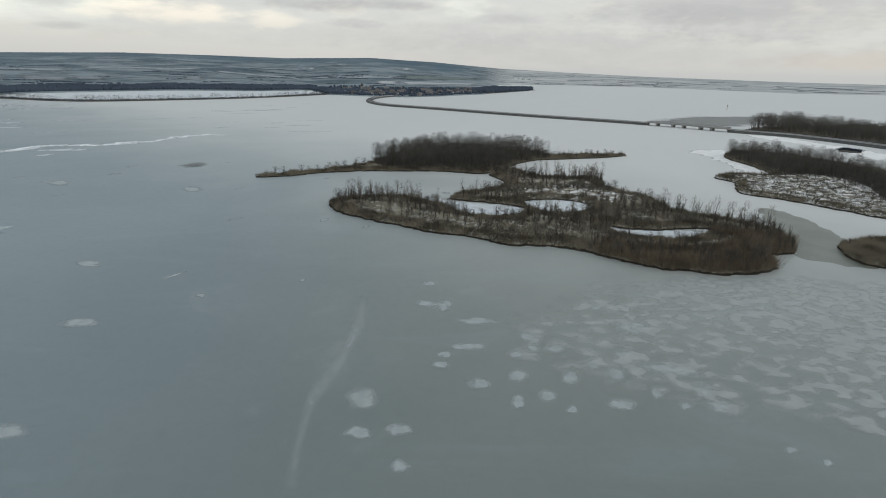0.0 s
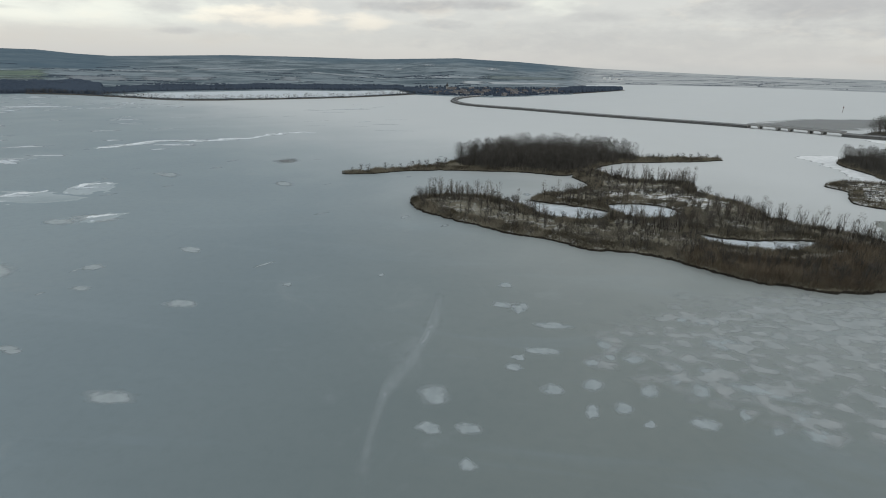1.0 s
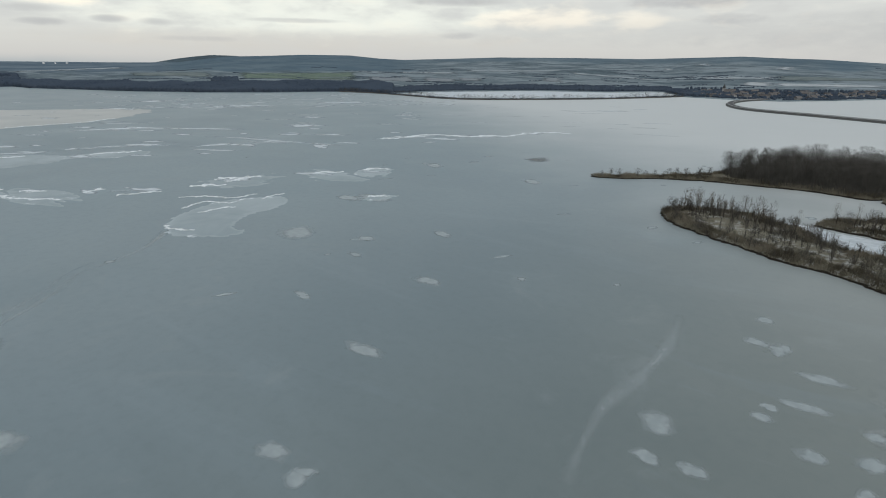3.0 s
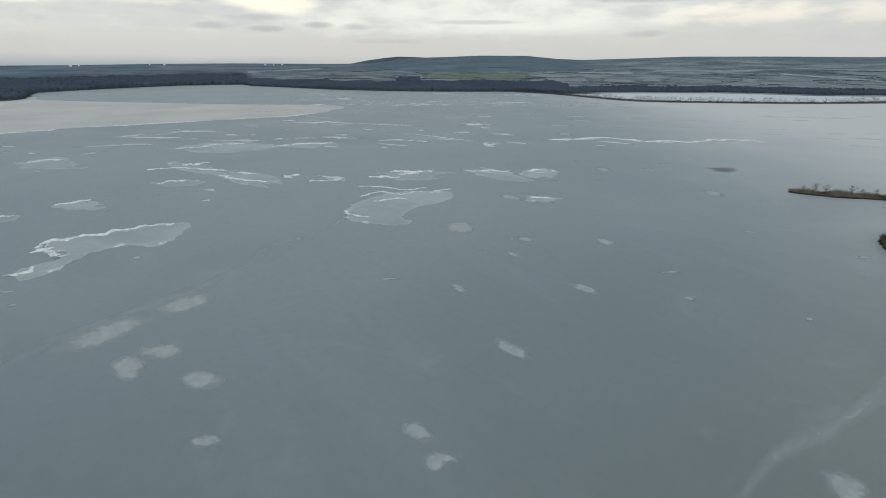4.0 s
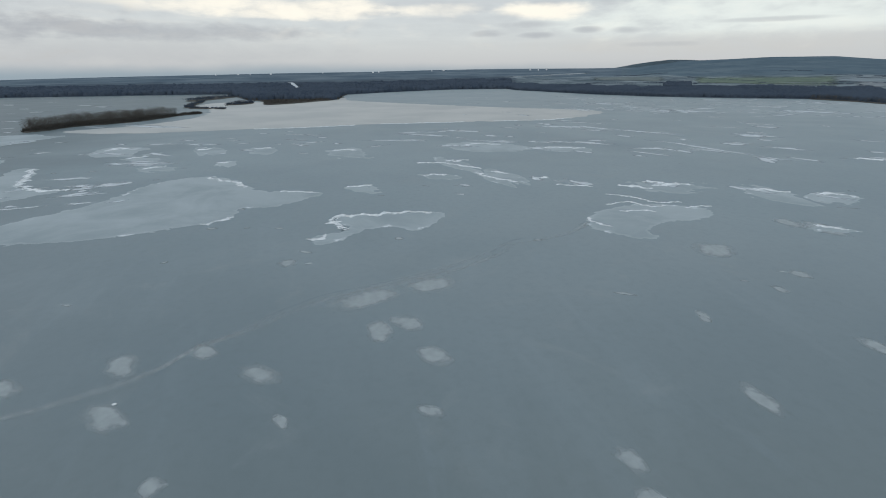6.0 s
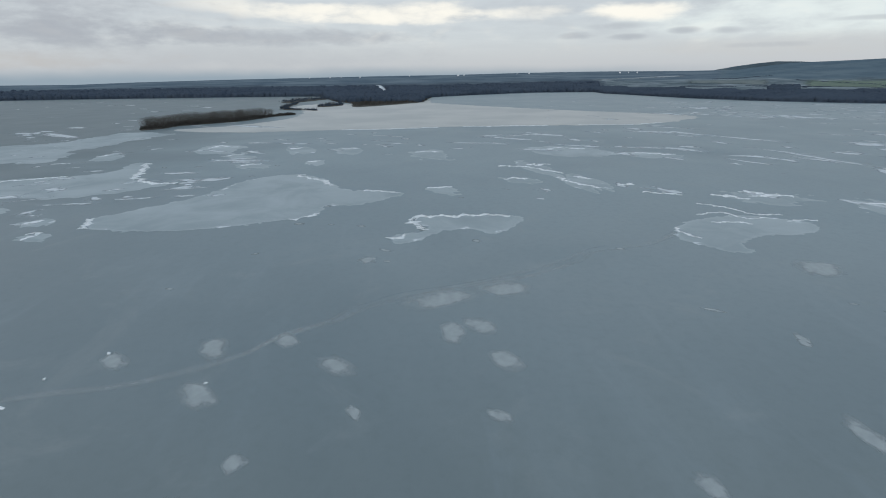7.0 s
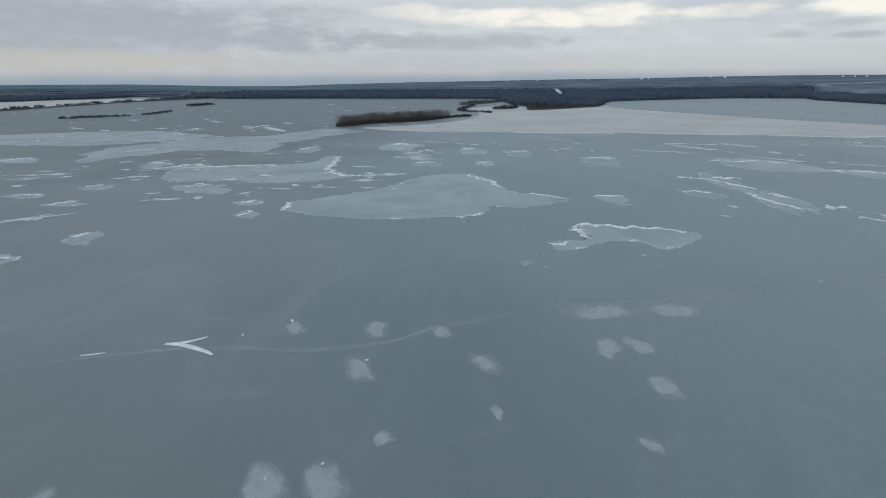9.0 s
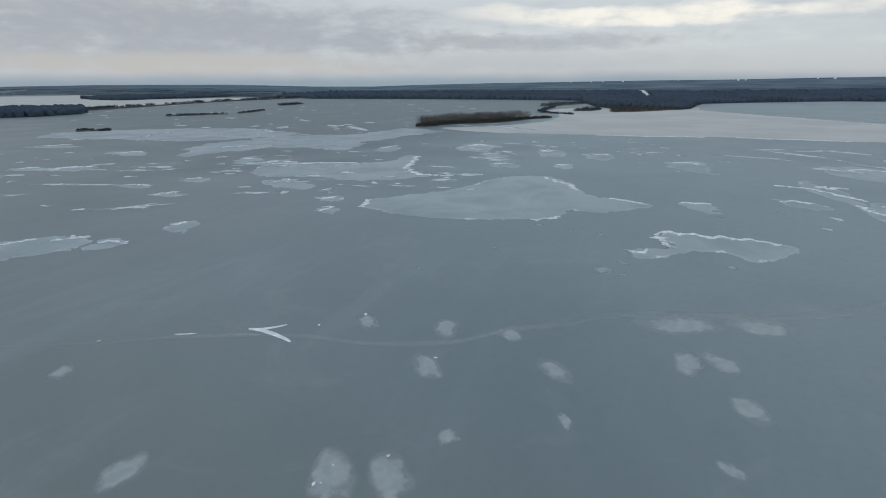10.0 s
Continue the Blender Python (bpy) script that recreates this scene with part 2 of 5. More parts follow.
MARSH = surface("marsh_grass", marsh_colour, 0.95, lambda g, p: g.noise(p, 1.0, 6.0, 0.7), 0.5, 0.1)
BARK = surface("bark", varied((0.055, 0.05, 0.043), (0.085, 0.076, 0.065), 0.6), 0.95, spec=0.1)
TWIG = surface("twigs", varied((0.068, 0.066, 0.060), (0.108, 0.103, 0.094), 0.25), 0.95, spec=0.1)


def net_alpha(g, p):
    """Soft blotches of frost, single at one side and crowded until they run together at the other."""
    s = g.add("ShaderNodeSeparateXYZ")
    g.put(s.inputs[0], p)
    blots = g.noise(g.scaled(p, 0.22, 0.31, 0.2, -25), 1.0, 1.2, 0.4, 0.25)
    crowd = g.math("MULTIPLY_ADD", g.noise(p, 0.035, 3.0, 0.6), 0.22, g.math("MULTIPLY_ADD", g.ramp(s.outputs[0], 20.0, 110.0), 0.075, -0.09))
    blot = g.ramp(g.math("ADD", blots, crowd), 0.44, 0.68)
    return g.math("MULTIPLY", g.math("MULTIPLY", blot, g.ramp(attribute(g, "cover"), -0.2, 0.6)), 0.70)


FROST_NET = surface("frost_net", two((0.36, 0.395, 0.40), (0.43, 0.46, 0.465), 0.3), 0.5, spec=0.4, alpha=net_alpha)
DARK_MARSH = surface("dark_marsh_grass", two((0.055, 0.056, 0.052), (0.105, 0.10, 0.088), 0.08), 0.95, spec=0.1)
PALE_TWIG = surface("pale_twigs", varied((0.15, 0.135, 0.115), (0.21, 0.19, 0.165), 0.25), 0.95, spec=0.1)
REED = surface("dry_reeds", two((0.098, 0.088, 0.066), (0.245, 0.222, 0.172), 0.09, 0.38, 0.62), 0.95, spec=0.1)
BRUSH = surface("bare_brush", two((0.10, 0.094, 0.078), (0.20, 0.182, 0.15), 0.08, 0.38, 0.62), 0.95, spec=0.1)
WILLOW = surface("willow_scrub", two((0.125, 0.102, 0.076), (0.205, 0.17, 0.125), 0.12), 0.95, spec=0.1)
SNOW_BANK = surface("drifted_snow", two((0.70, 0.72, 0.725), (0.82, 0.835, 0.84), 0.2), 0.75, spec=0.2, alpha=frost_alpha(0.95, 0.0, 0.4, 0.25, 0.6))
# bare woods seen from far off, distance haze mixed into the colour as blue
HAZE_BLUE_WOOD = surface("far_woods", lambda g, p: g.mix(g.add("ShaderNodeNewGeometry").outputs["Random Per Island"], g.mix(g.ramp(g.noise(p, 0.006), 0.35, 0.65), (0.044, 0.060, 0.086), (0.062, 0.082, 0.112)), (0.063, 0.081, 0.107)), 1.0, spec=0.0)
STONE = surface("rubble_stone", two((0.06, 0.064, 0.064), (0.12, 0.122, 0.118), 0.5), 0.9, lambda g, p: g.noise(p, 1.2, 5.0), 0.3, 0.2)
ASPHALT = surface("asphalt", two((0.055, 0.057, 0.06), (0.085, 0.087, 0.09), 0.3), 0.8)
CONCRETE = surface("concrete", two((0.22, 0.22, 0.213), (0.30, 0.30, 0.29), 0.4), 0.85)
STEEL = surface("galvanised_steel", two((0.30, 0.31, 0.315), (0.38, 0.39, 0.395), 0.5), 0.5)
PLASTER = surface("house_plaster", varied((0.22, 0.222, 0.222), (0.33, 0.33, 0.328), 0.3, 0.7), 0.9)
ROOF = surface("roof_tiles", varied((0.085, 0.08, 0.08), (0.145, 0.137, 0.135), 0.4, 0.7), 0.9)
GLASS = surface("window_glass", two((0.03, 0.035, 0.04), (0.05, 0.055, 0.06), 0.5), 0.15, spec=0.5)
WHITE_WALL = surface("white_sheet_metal", two((0.72, 0.73, 0.74), (0.82, 0.83, 0.83), 0.1), 0.6)
BUOY_RED = surface("weathered_red_paint", two((0.19, 0.13, 0.115), (0.25, 0.18, 0.16), 2.0), 0.7)


def land_colour(g, p):
    """Winter farmland: mottled stubble and plough with thin snow, dark copses, wooded hills and pale plains, hazed blue
    far off.
    """
    wide, mid, fine = g.noise(p, 0.0035, 6.0, 0.62, 0.4), g.noise(p, 0.012, 6.0, 0.65), g.noise(p, 0.05, 4.0, 0.6)
    strips = g.noise(g.scaled(p, 0.0022, 0.016, 0.0, 20), 1.0, 4.0, 0.6, 0.6)
    c = g.mix(g.ramp(wide, 0.36, 0.62), (0.098, 0.130, 0.150), (0.225, 0.268, 0.292))
    c = g.mix(g.math("MULTIPLY", g.ramp(mid, 0.50, 0.62), 0.65), c, (0.070, 0.092, 0.108))
    c = g.mix(g.math("MULTIPLY", g.ramp(strips, 0.56, 0.64), 0.5), c, (0.36, 0.405, 0.43))
    c = g.mix(g.math("MULTIPLY", g.ramp(fine, 0.45, 0.75), 0.3), c, (0.30, 0.34, 0.36))
    plain = g.mix(g.ramp(strips, 0.42, 0.58), (0.30, 0.325, 0.335), (0.50, 0.515, 0.52))
    plain = g.mix(g.ramp(mid, 0.56, 0.68), plain, (0.20, 0.225, 0.24))
    c = g.mix(attribute(g, "pale"), c, plain)
    # wooded hills, with the blue of distance haze put into their colour
    slope = g.mix(g.ramp(wide, 0.3, 0.7), (0.098, 0.142, 0.178), (0.142, 0.188, 0.218))
    slope = g.mix(g.math("MULTIPLY", g.ramp(mid, 0.48, 0.62), 0.5), slope, (0.078, 0.112, 0.142))
    c = g.mix(attribute(g, "hill"), c, slope)
    trees = g.mix(g.ramp(g.noise(g.scaled(p, 0.004, 0.004, 0.0), 1.0, 6.0, 0.65), 0.35, 0.65), (0.058, 0.076, 0.098), (0.098, 0.124, 0.15))
    # painted haze: blue-grey that covers the remote land's own colours
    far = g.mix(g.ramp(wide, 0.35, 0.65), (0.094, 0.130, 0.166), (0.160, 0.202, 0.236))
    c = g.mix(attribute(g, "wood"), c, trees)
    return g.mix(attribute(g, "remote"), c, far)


LAND = surface("winter_farmland", land_colour, 1.0, spec=0.0)
FIELDS = {"green": surface("young_corn", two((0.15, 0.20, 0.165), (0.20, 0.25, 0.205), 0.02), 1.0, spec=0.0, alpha=frost_alpha(0.8, 0.05, 0.55, 0.018, 0.9)),
          "sage": surface("stubble", two((0.165, 0.20, 0.20), (0.225, 0.26, 0.262), 0.02), 1.0, spec=0.0, alpha=frost_alpha(0.8, 0.05, 0.55, 0.018, 0.9)),
          "lilac": surface("frosted_plough", two((0.235, 0.265, 0.29), (0.30, 0.33, 0.352), 0.02), 1.0, spec=0.0, alpha=frost_alpha(0.8, 0.05, 0.55, 0.018, 0.9)),
          "thin": surface("thin_field_snow", two((0.27, 0.315, 0.34), (0.40, 0.44, 0.465), 0.015), 1.0, spec=0.0, alpha=frost_alpha(0.8, 0.05, 0.55, 0.018, 0.9)),
          "snow": surface("field_snow", two((0.38, 0.42, 0.445), (0.52, 0.55, 0.57), 0.02), 1.0, spec=0.0, alpha=frost_alpha(0.8, 0.05, 0.55, 0.018, 0.9))}


# ---- making meshes ----
def mesh_of(name, verts, faces, mats=(), cover=None, smooth=False, **layers):
    me = bpy.data.meshes.new(name)
    me.from_pydata([tuple(map(float, v)) for v in verts], [], [tuple(map(int, f)) for f in faces])
    for m in mats:
        me.materials.append(m)
    if cover is not None:
        layers["cover"] = cover
    for key, values in layers.items():
        me.attributes.new(key, "FLOAT", "POINT").data.foreach_set("value", np.asarray(values, np.float32))
    if smooth:
        me.polygons.foreach_set("use_smooth", [True] * len(me.polygons))
    me.update()
    return me


def piece(name, me, parent, label=""):
    ob = new(name, me)
    ob.parent = parent
    if label:
        tagged(ob, label)
    return ob


def part(name, bm, material, parent, label=""):
    me = bpy.data.meshes.new(name)
    bm.to_mesh(me)
    bm.free()
    me.materials.append(material)
    return piece(name, me, parent, label)


def base(name, label, category, m=None, group="", kind=""):
    ob = new(name)
    if m is not None:
        ob.matrix_world = m
    return tagged(ob, label, category, group, kind)


def box(bm, x0, y0, z0, x1, y1, z1):
    v = [bm.verts.new(c) for c in ((x0, y0, z0), (x1, y0, z0), (x1, y1, z0), (x0, y1, z0), (x0, y0, z1), (x1, y0, z1), (x1, y1, z1), (x0, y1, z1))]
    for f in ((3, 2, 1, 0), (4, 5, 6, 7), (0, 1, 5, 4), (1, 2, 6, 5), (2, 3, 7, 6), (3, 0, 4, 7)):
        bm.faces.new([v[i] for i in f])


def spline(points, step, closed=True):
    """A smooth line through the points, with a vertex about every step metres."""
    p = np.array(points, float)
    n = len(p)
    out = []
    for i in range(n if closed else n - 1):
        a, b, c, d = (p[(i + k) % n] if closed else p[min(max(i + k, 0), n - 1)] for k in (-1, 0, 1, 2))
        count = max(1, int(np.linalg.norm(c - b) / step))
        for t in np.arange(count) / count:
            out.append(0.5 * (2 * b + (c - a) * t + (2 * a - 5 * b + 4 * c - d) * t**2 + (3 * b - a - 3 * c + d) * t**3))
    if not closed:
        out.append(p[-1])
    return np.array(out)


def inside_distance(points, outline):
    """Metres from each point to the outline: positive inside, negative outside."""
    a, b = outline, np.roll(outline, -1, 0)
    best, odd = np.full(len(points), 1e18), np.zeros(len(points), bool)
    for (ax, ay), (bx, by) in zip(a, b):
        dx, dy = bx - ax, by - ay
        t = np.clip(((points[:, 0] - ax) * dx + (points[:, 1] - ay) * dy) / (dx * dx + dy * dy + 1e-12), 0, 1)
        best = np.minimum(best, (points[:, 0] - ax - t * dx) ** 2 + (points[:, 1] - ay - t * dy) ** 2)
        if ay != by:
            odd ^= ((ay > points[:, 1]) != (by > points[:, 1])) & (points[:, 0] < dx * (points[:, 1] - ay) / dy + ax)
    return np.where(odd, 1, -1) * np.sqrt(best)


def rough(points, scale, seed=0.0, octaves=3):
    """Smooth noise from -1 to 1 at plan points."""
    return np.array([noise.fractal((x / scale, y / scale, seed), 1.0, 2.0, octaves) for x, y in points])


def grid_faces(keep, nx, ny):
    faces, index = [], np.full(nx * ny, -1)
    cells = [(i, j) for i in range(nx - 1) for j in range(ny - 1) if keep[[i * ny + j, (i + 1) * ny + j, (i + 1) * ny + j + 1, i * ny + j + 1]].any()]
    used = np.unique([k for i, j in cells for k in (i * ny + j, (i + 1) * ny + j, (i + 1) * ny + j + 1, i * ny + j + 1)])
    index[used] = np.arange(len(used))
    for i, j in cells:
        faces.append(index[[i * ny + j, (i + 1) * ny + j, (i + 1) * ny + j + 1, i * ny + j + 1]])
    return used, faces


def clipped(p, d, nx, ny, z):
    """The part of a grid where d is positive, cut off sharp along its rim: vertices, faces and depths behind the rim."""
    verts, faces, seen, inner = [], [], {}, []

    def corner(i):
        if i not in seen:
            seen[i] = len(verts)
            verts.append((p[i, 0], p[i, 1], z))
            inner.append(d[i])
        return seen[i]

    def crossing(i, j):
        key = (min(i, j), max(i, j))
        if key not in seen:
            t = d[i] / (d[i] - d[j])
            seen[key] = len(verts)
            verts.append((*(p[i] + (p[j] - p[i]) * t), z - 0.02))
            inner.append(0.0)
        return seen[key]

    live = np.flatnonzero((np.maximum.reduce([d.reshape(nx, ny)[:-1, :-1], d.reshape(nx, ny)[1:, :-1], d.reshape(nx, ny)[:-1, 1:], d.reshape(nx, ny)[1:, 1:]]) > 0).ravel())
    for k in live:
        a = (k // (ny - 1)) * ny + k % (ny - 1)
        for tri in ((a, a + ny, a + ny + 1), (a, a + ny + 1, a + 1)):
            ring = []
            for i, j in zip(tri, tri[1:] + tri[:1]):
                if d[i] > 0:
                    ring.append(corner(i))
                if (d[i] > 0) != (d[j] > 0):
                    ring.append(crossing(i, j))
            if len(ring) > 2:
                faces.append(tuple(ring))
    return verts, faces, inner


class Ground:
    """An island: a low mound that rises out of the ice along a wavering shoreline, with ponds let into it."""

    def __init__(self, name, label, outline, ponds=(), step=1.5, top=0.9, slope=0.28, waver=1.6, snow=None, parent=None, category="island", mat=None):
        self.line = spline(outline, step * 2)
        self.ponds = [spline(p, step * 2) for p in ponds]
        self.waver, self.top, self.slope, self.step = waver, top, slope, step
        lo, hi = self.line.min(0) - 3 * step, self.line.max(0) + 3 * step
        xs, ys = np.arange(lo[0], hi[0], step), np.arange(lo[1], hi[1], step)
        p = np.stack(np.meshgrid(xs, ys, indexing="ij"), -1).reshape(-1, 2)
        d = self.depth(p)
        z = self.height(p, d)
        used, faces = grid_faces(d > -step, len(xs), len(ys))
        cover = np.zeros(len(p)) if snow is None else snow(p)
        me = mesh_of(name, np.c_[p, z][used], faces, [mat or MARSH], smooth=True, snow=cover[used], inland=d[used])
        self.thing = tagged(new(name, me), label, category, kind="structure")

    def depth(self, p):
        d = inside_distance(p, self.line)
        for pond in self.ponds:
            d = np.minimum(d, -inside_distance(p, pond))
        return d + self.waver * rough(p, 7.0 * self.step, 3.0) + 0.6 * self.waver * rough(p, 2.4 * self.step, 8.0)

    def height(self, p, d):
        return np.clip(d * self.slope, -0.4, self.top) + 0.35 * np.clip(d / 0.6, 0, 1) + np.clip(d, 0, 1) * 0.25 * (1 + rough(p, 6.0, 9.0))

    def scatter(self, count, lo=0.5, hi=1e9, where=None, seed=1, tries=12):
        """Plan points with heights, at depths lo to hi behind the shore."""
        rng = np.random.default_rng(seed)
        a, b = self.line.min(0), self.line.max(0)
        p = rng.uniform(a, b, (count * tries, 2))
        d = self.depth(p)
        ok = (d > lo) & (d < hi)
        p, d = p[ok], d[ok]
        if where is not None:
            ok = where(p)
            p, d = p[ok], d[ok]
        return np.c_[p, self.height(p, d)][:count]


def tufts(name, points, height, blades, width, lean, mat, label, category, parent=None, seed=1, leafy=False):
    """Upright blades in clumps, one mesh: reeds, brush, far woods."""
    rng = np.random.default_rng(seed)
    n = len(points)
    h = height * rng.uniform(0.6, 1.25, (n, 1)) * (1 + 0.6 * rough(points[:, :2], 3.5 * height, seed)).clip(0.3, 1.7)[:, None]
    foot = np.repeat(points[:, None, :], blades, 1)
    spread = rng.normal(0, 1, (n, blades, 2)) * (lean * 0.5 * h[:, :, None] if np.ndim(h) else lean)
    foot = foot + np.concatenate([spread * 0.7, np.zeros((n, blades, 1))], 2)
    tall = h * rng.uniform(0.55, 1.0, (n, blades))
    tip = foot + np.concatenate([spread * 0.6 + rng.normal(0, 0.12, (n, blades, 2)) * tall[:, :, None], tall[:, :, None]], 2)
    turn = rng.uniform(0, math.pi, (n, blades))
    side = np.stack([np.cos(turn), np.sin(turn), 0 * turn], -1) * (width * rng.uniform(0.5, 1.3, (n, blades)))[:, :, None]
    if leafy:
        # rounded heads: narrow foot, broad shoulders and a blunt top
        breast = foot + (tip - foot) * rng.uniform(0.45, 0.7, (n, blades))[:, :, None]
        v = np.stack([foot, breast + side, tip + side * 0.45, tip - side * 0.5, breast - side], 2).reshape(-1, 3)
        me = mesh_of(name, v, np.arange(len(v)).reshape(-1, 5), [mat])
    else:
        v = np.stack([foot - side, foot + side, tip], 2).reshape(-1, 3)
        me = mesh_of(name, v, np.arange(len(v)).reshape(-1, 3), [mat])
    ob = new(name, me)
    if parent is not None:
        ob.parent = parent
    return tagged(ob, label, category, kind="stuff")


def canopy(name, points, height, radius, mat, label, category, seed=1):
    """Rounded, uneven bare crowns standing close together, one mesh: woods seen from far off."""
    rng = np.random.default_rng(seed)
    n, k = len(points), 6
    turn = np.arange(k) * 2 * math.pi / k + rng.uniform(0, 6.28, (n, 1))
    tall = height * rng.uniform(0.7, 1.15, (n, 1)) * (1 + 0.35 * rough(points[:, :2], 9 * radius, seed))[:, None]
    rings = []
    for up, out in ((-0.05, 0.95), (0.55, 1.0), (0.86, 0.66)):
        w = radius * out * rng.uniform(0.75, 1.25, (n, k))
        h = tall * (up + rng.uniform(-0.07, 0.07, (n, k)))
        rings.append(np.stack([points[:, :1] + np.cos(turn) * w, points[:, 1:2] + np.sin(turn) * w, points[:, 2:3] + h], -1))
    top = np.concatenate([points[:, :2], points[:, 2:3] + tall], 1)[:, None, :]
    v = np.concatenate([*rings, top], 1).reshape(-1, 3)
    q = [(a * k + i, a * k + (i + 1) % k, (a + 1) * k + (i + 1) % k, (a + 1) * k + i) for a in range(2) for i in range(k)]
    t = [(2 * k + i, 2 * k + (i + 1) % k, 3 * k) for i in range(k)]
    m = 3 * k + 1
    faces = [tuple(j + o for j in face) for o in range(0, n * m, m) for face in q + t]
    return tagged(new(name, mesh_of(name, v, faces, [mat], smooth=True)), label, category, kind="stuff")


def patch(name, label, mat, x, y, a, b, turn, z, group, seed, ragged=0.32, category="snow patch"):
    """A thin crust on the ice: a ragged oval whose rim thins out."""
    n = 44 if mat is FLOE else 22 if a < 12 else 34
    u = np.stack(np.meshgrid(np.linspace(-1.5, 1.5, n), np.linspace(-1.5, 1.5, n), indexing="ij"), -1).reshape(-1, 2)
    c, s = math.cos(radians(turn)), math.sin(radians(turn))
    p = np.stack([x + c * a * u[:, 0] - s * b * u[:, 1], y + s * a * u[:, 0] + c * b * u[:, 1]], 1)
    cover = 1 - np.hypot(u[:, 0], u[:, 1]) + ragged * np.array([noise.fractal((q[0] * 1.3 + seed, q[1] * 1.3, seed * 0.7), 1.0, 2.0, 4) for q in u])
    cover -= np.clip(np.abs(u).max(1) - 1.2, 0, 1) * 4
    if mat is FLOE:
        verts, faces, inner = clipped(p, cover * min(a, b), n, n, z)
        return tagged(new(name, mesh_of(name, verts, faces, [mat], inner=inner)), label, category, group) if faces else None
    used, faces = grid_faces(cover > -0.45, n, n)
    if not faces:
        return None
    me = mesh_of(name, np.c_[p, z + 0.02 * np.clip(cover, 0, 1)][used], faces, [mat], cover[used], smooth=True)
    return tagged(new(name, me), label, category, group, "")


def sheet(name, label, mat, outline, z, step, waver, group="", category="ice floe", soft=6.0):
    """A larger floe or sheet of ice with a ragged rim."""
    line = spline(outline, step)
    lo, hi = line.min(0) - 4 * step, line.max(0) + 4 * step
    xs, ys = np.arange(lo[0], hi[0], step), np.arange(lo[1], hi[1], step)
    p = np.stack(np.meshgrid(xs, ys, indexing="ij"), -1).reshape(-1, 2)
    d = inside_distance(p, line) + 2.0 * waver * rough(p, waver * 4, 4.0, 4) + 1.5 * waver * rough(p, waver * 14, 6.0, 2)
    if mat in (FLOE, PALE):
        d = d + 0.9 * step * rough(p, step * 2.2, 11.0, 2)
        verts, faces, inner = clipped(p, d, len(xs), len(ys), z)
        return tagged(new(name, mesh_of(name, verts, faces, [mat], inner=inner)), label, category, group)
    cover = np.clip(d / soft, -1, 1)
    used, faces = grid_faces(d > -step * 1.5, len(xs), len(ys))
    me = mesh_of(name, np.c_[p, np.full(len(p), z)][used], faces, [mat], cover[used])
    return tagged(new(name, me), label, category, group)


def ridge(name, points, width, height, parent=None, seed=1, label="", mat=None, even=False):
    """A bank of broken, snow-covered ice along a line: uneven in width and height, with gaps."""
    line = spline(points, 0.4 if even else width * 0.45, closed=False)
    ahead = np.gradient(line, axis=0)
    side = np.stack([-ahead[:, 1], ahead[:, 0]], 1) / (np.linalg.norm(ahead, axis=1)[:, None] + 1e-9)
    v, f = [], []
    for strand, (shift, share) in enumerate(((0.0, 1.0),) if even else ((0.0, 0.85), (0.75, 0.6), (-0.7, 0.45))):
        kind, first = seed + 9.7 * strand, len(v)
        for i, (q, s) in enumerate(zip(line, side)):
            w = width * share * max(0.015, 0.36 + 2.6 * noise.fractal((i * 0.26, kind * 1.7, 0.3), 0.8, 2.0, 5) - 0.25 * (strand > 0))
            if even:
                w = width * (0.25 + 0.75 * math.sin(math.pi * (0.12 + 0.86 * i / len(line))))
            off = 0 if even else width * (shift * (0.6 + noise.noise((i * 0.21, kind, 2.0))) + 1.6 * noise.fractal((i * 0.13, seed + 5.0, 0.8), 0.8, 2.0, 4))
            for k, hgt in ((-1, 0.012), (-0.4, 0.7), (0.3, 1.0), (1, 0.012)):
                z = hgt * height * (0.6 + 0.5 * noise.noise((i * 0.9, k * 2.0, kind))) if hgt > 0.1 else 0.012
                v.append((*(q + s * (off + k * w)), max(z, 0.012)))
            if i:
                o = first + 4 * i
                f += [(o - 4 + k, o - 3 + k, o + 1 + k, o + k) for k in range(3)]
    ob = new(name, mesh_of(name, v, f, [mat or SNOW], smooth=True))
    if parent is not None:
        ob.parent = parent
    if label:
        tagged(ob, label)
    return ob


def polar(az, r):
    return np.array([-math.sin(radians(az)) * r, math.cos(radians(az)) * r])


# ---- the ice ----
def build_ice():
    v, f = [(0, 0, 0)], []
    rings = [20 * 1.16**k for k in range(37)] + [4880]
    n = 96
    for r in rings:
        v += [(*polar(360 * k / n, r), 0) for k in range(n)]
    f += [(0, 1 + (k + 1) % n, 1 + k) for k in range(n)]
    for j in range(len(rings) - 1):
        o = 1 + j * n
        f += [(o + k, o + (k + 1) % n, o + n + (k + 1) % n, o + n + k) for k in range(n)]
    f = [tuple(reversed(q)) for q in f]
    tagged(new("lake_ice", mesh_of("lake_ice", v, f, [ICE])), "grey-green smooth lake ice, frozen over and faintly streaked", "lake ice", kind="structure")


build_ice()

# ---- the far shore: one sheet of land from the water's edge to the horizon ----
SHORE = [(-180, 2500), (-60, 2800), (-38, 2820), (-32, 2560), (-22, 2750), (-12, 2750), (-5.4, 2510), (-4.2, 1480), (0.4, 1314), (4.1, 1228),
         (8.8, 1241), (12, 1290), (14, 1500), (19, 1433), (26.6, 1440), (33, 1365), (37.2, 1330), (40.5, 1240), (45, 1338), (53, 1316)]
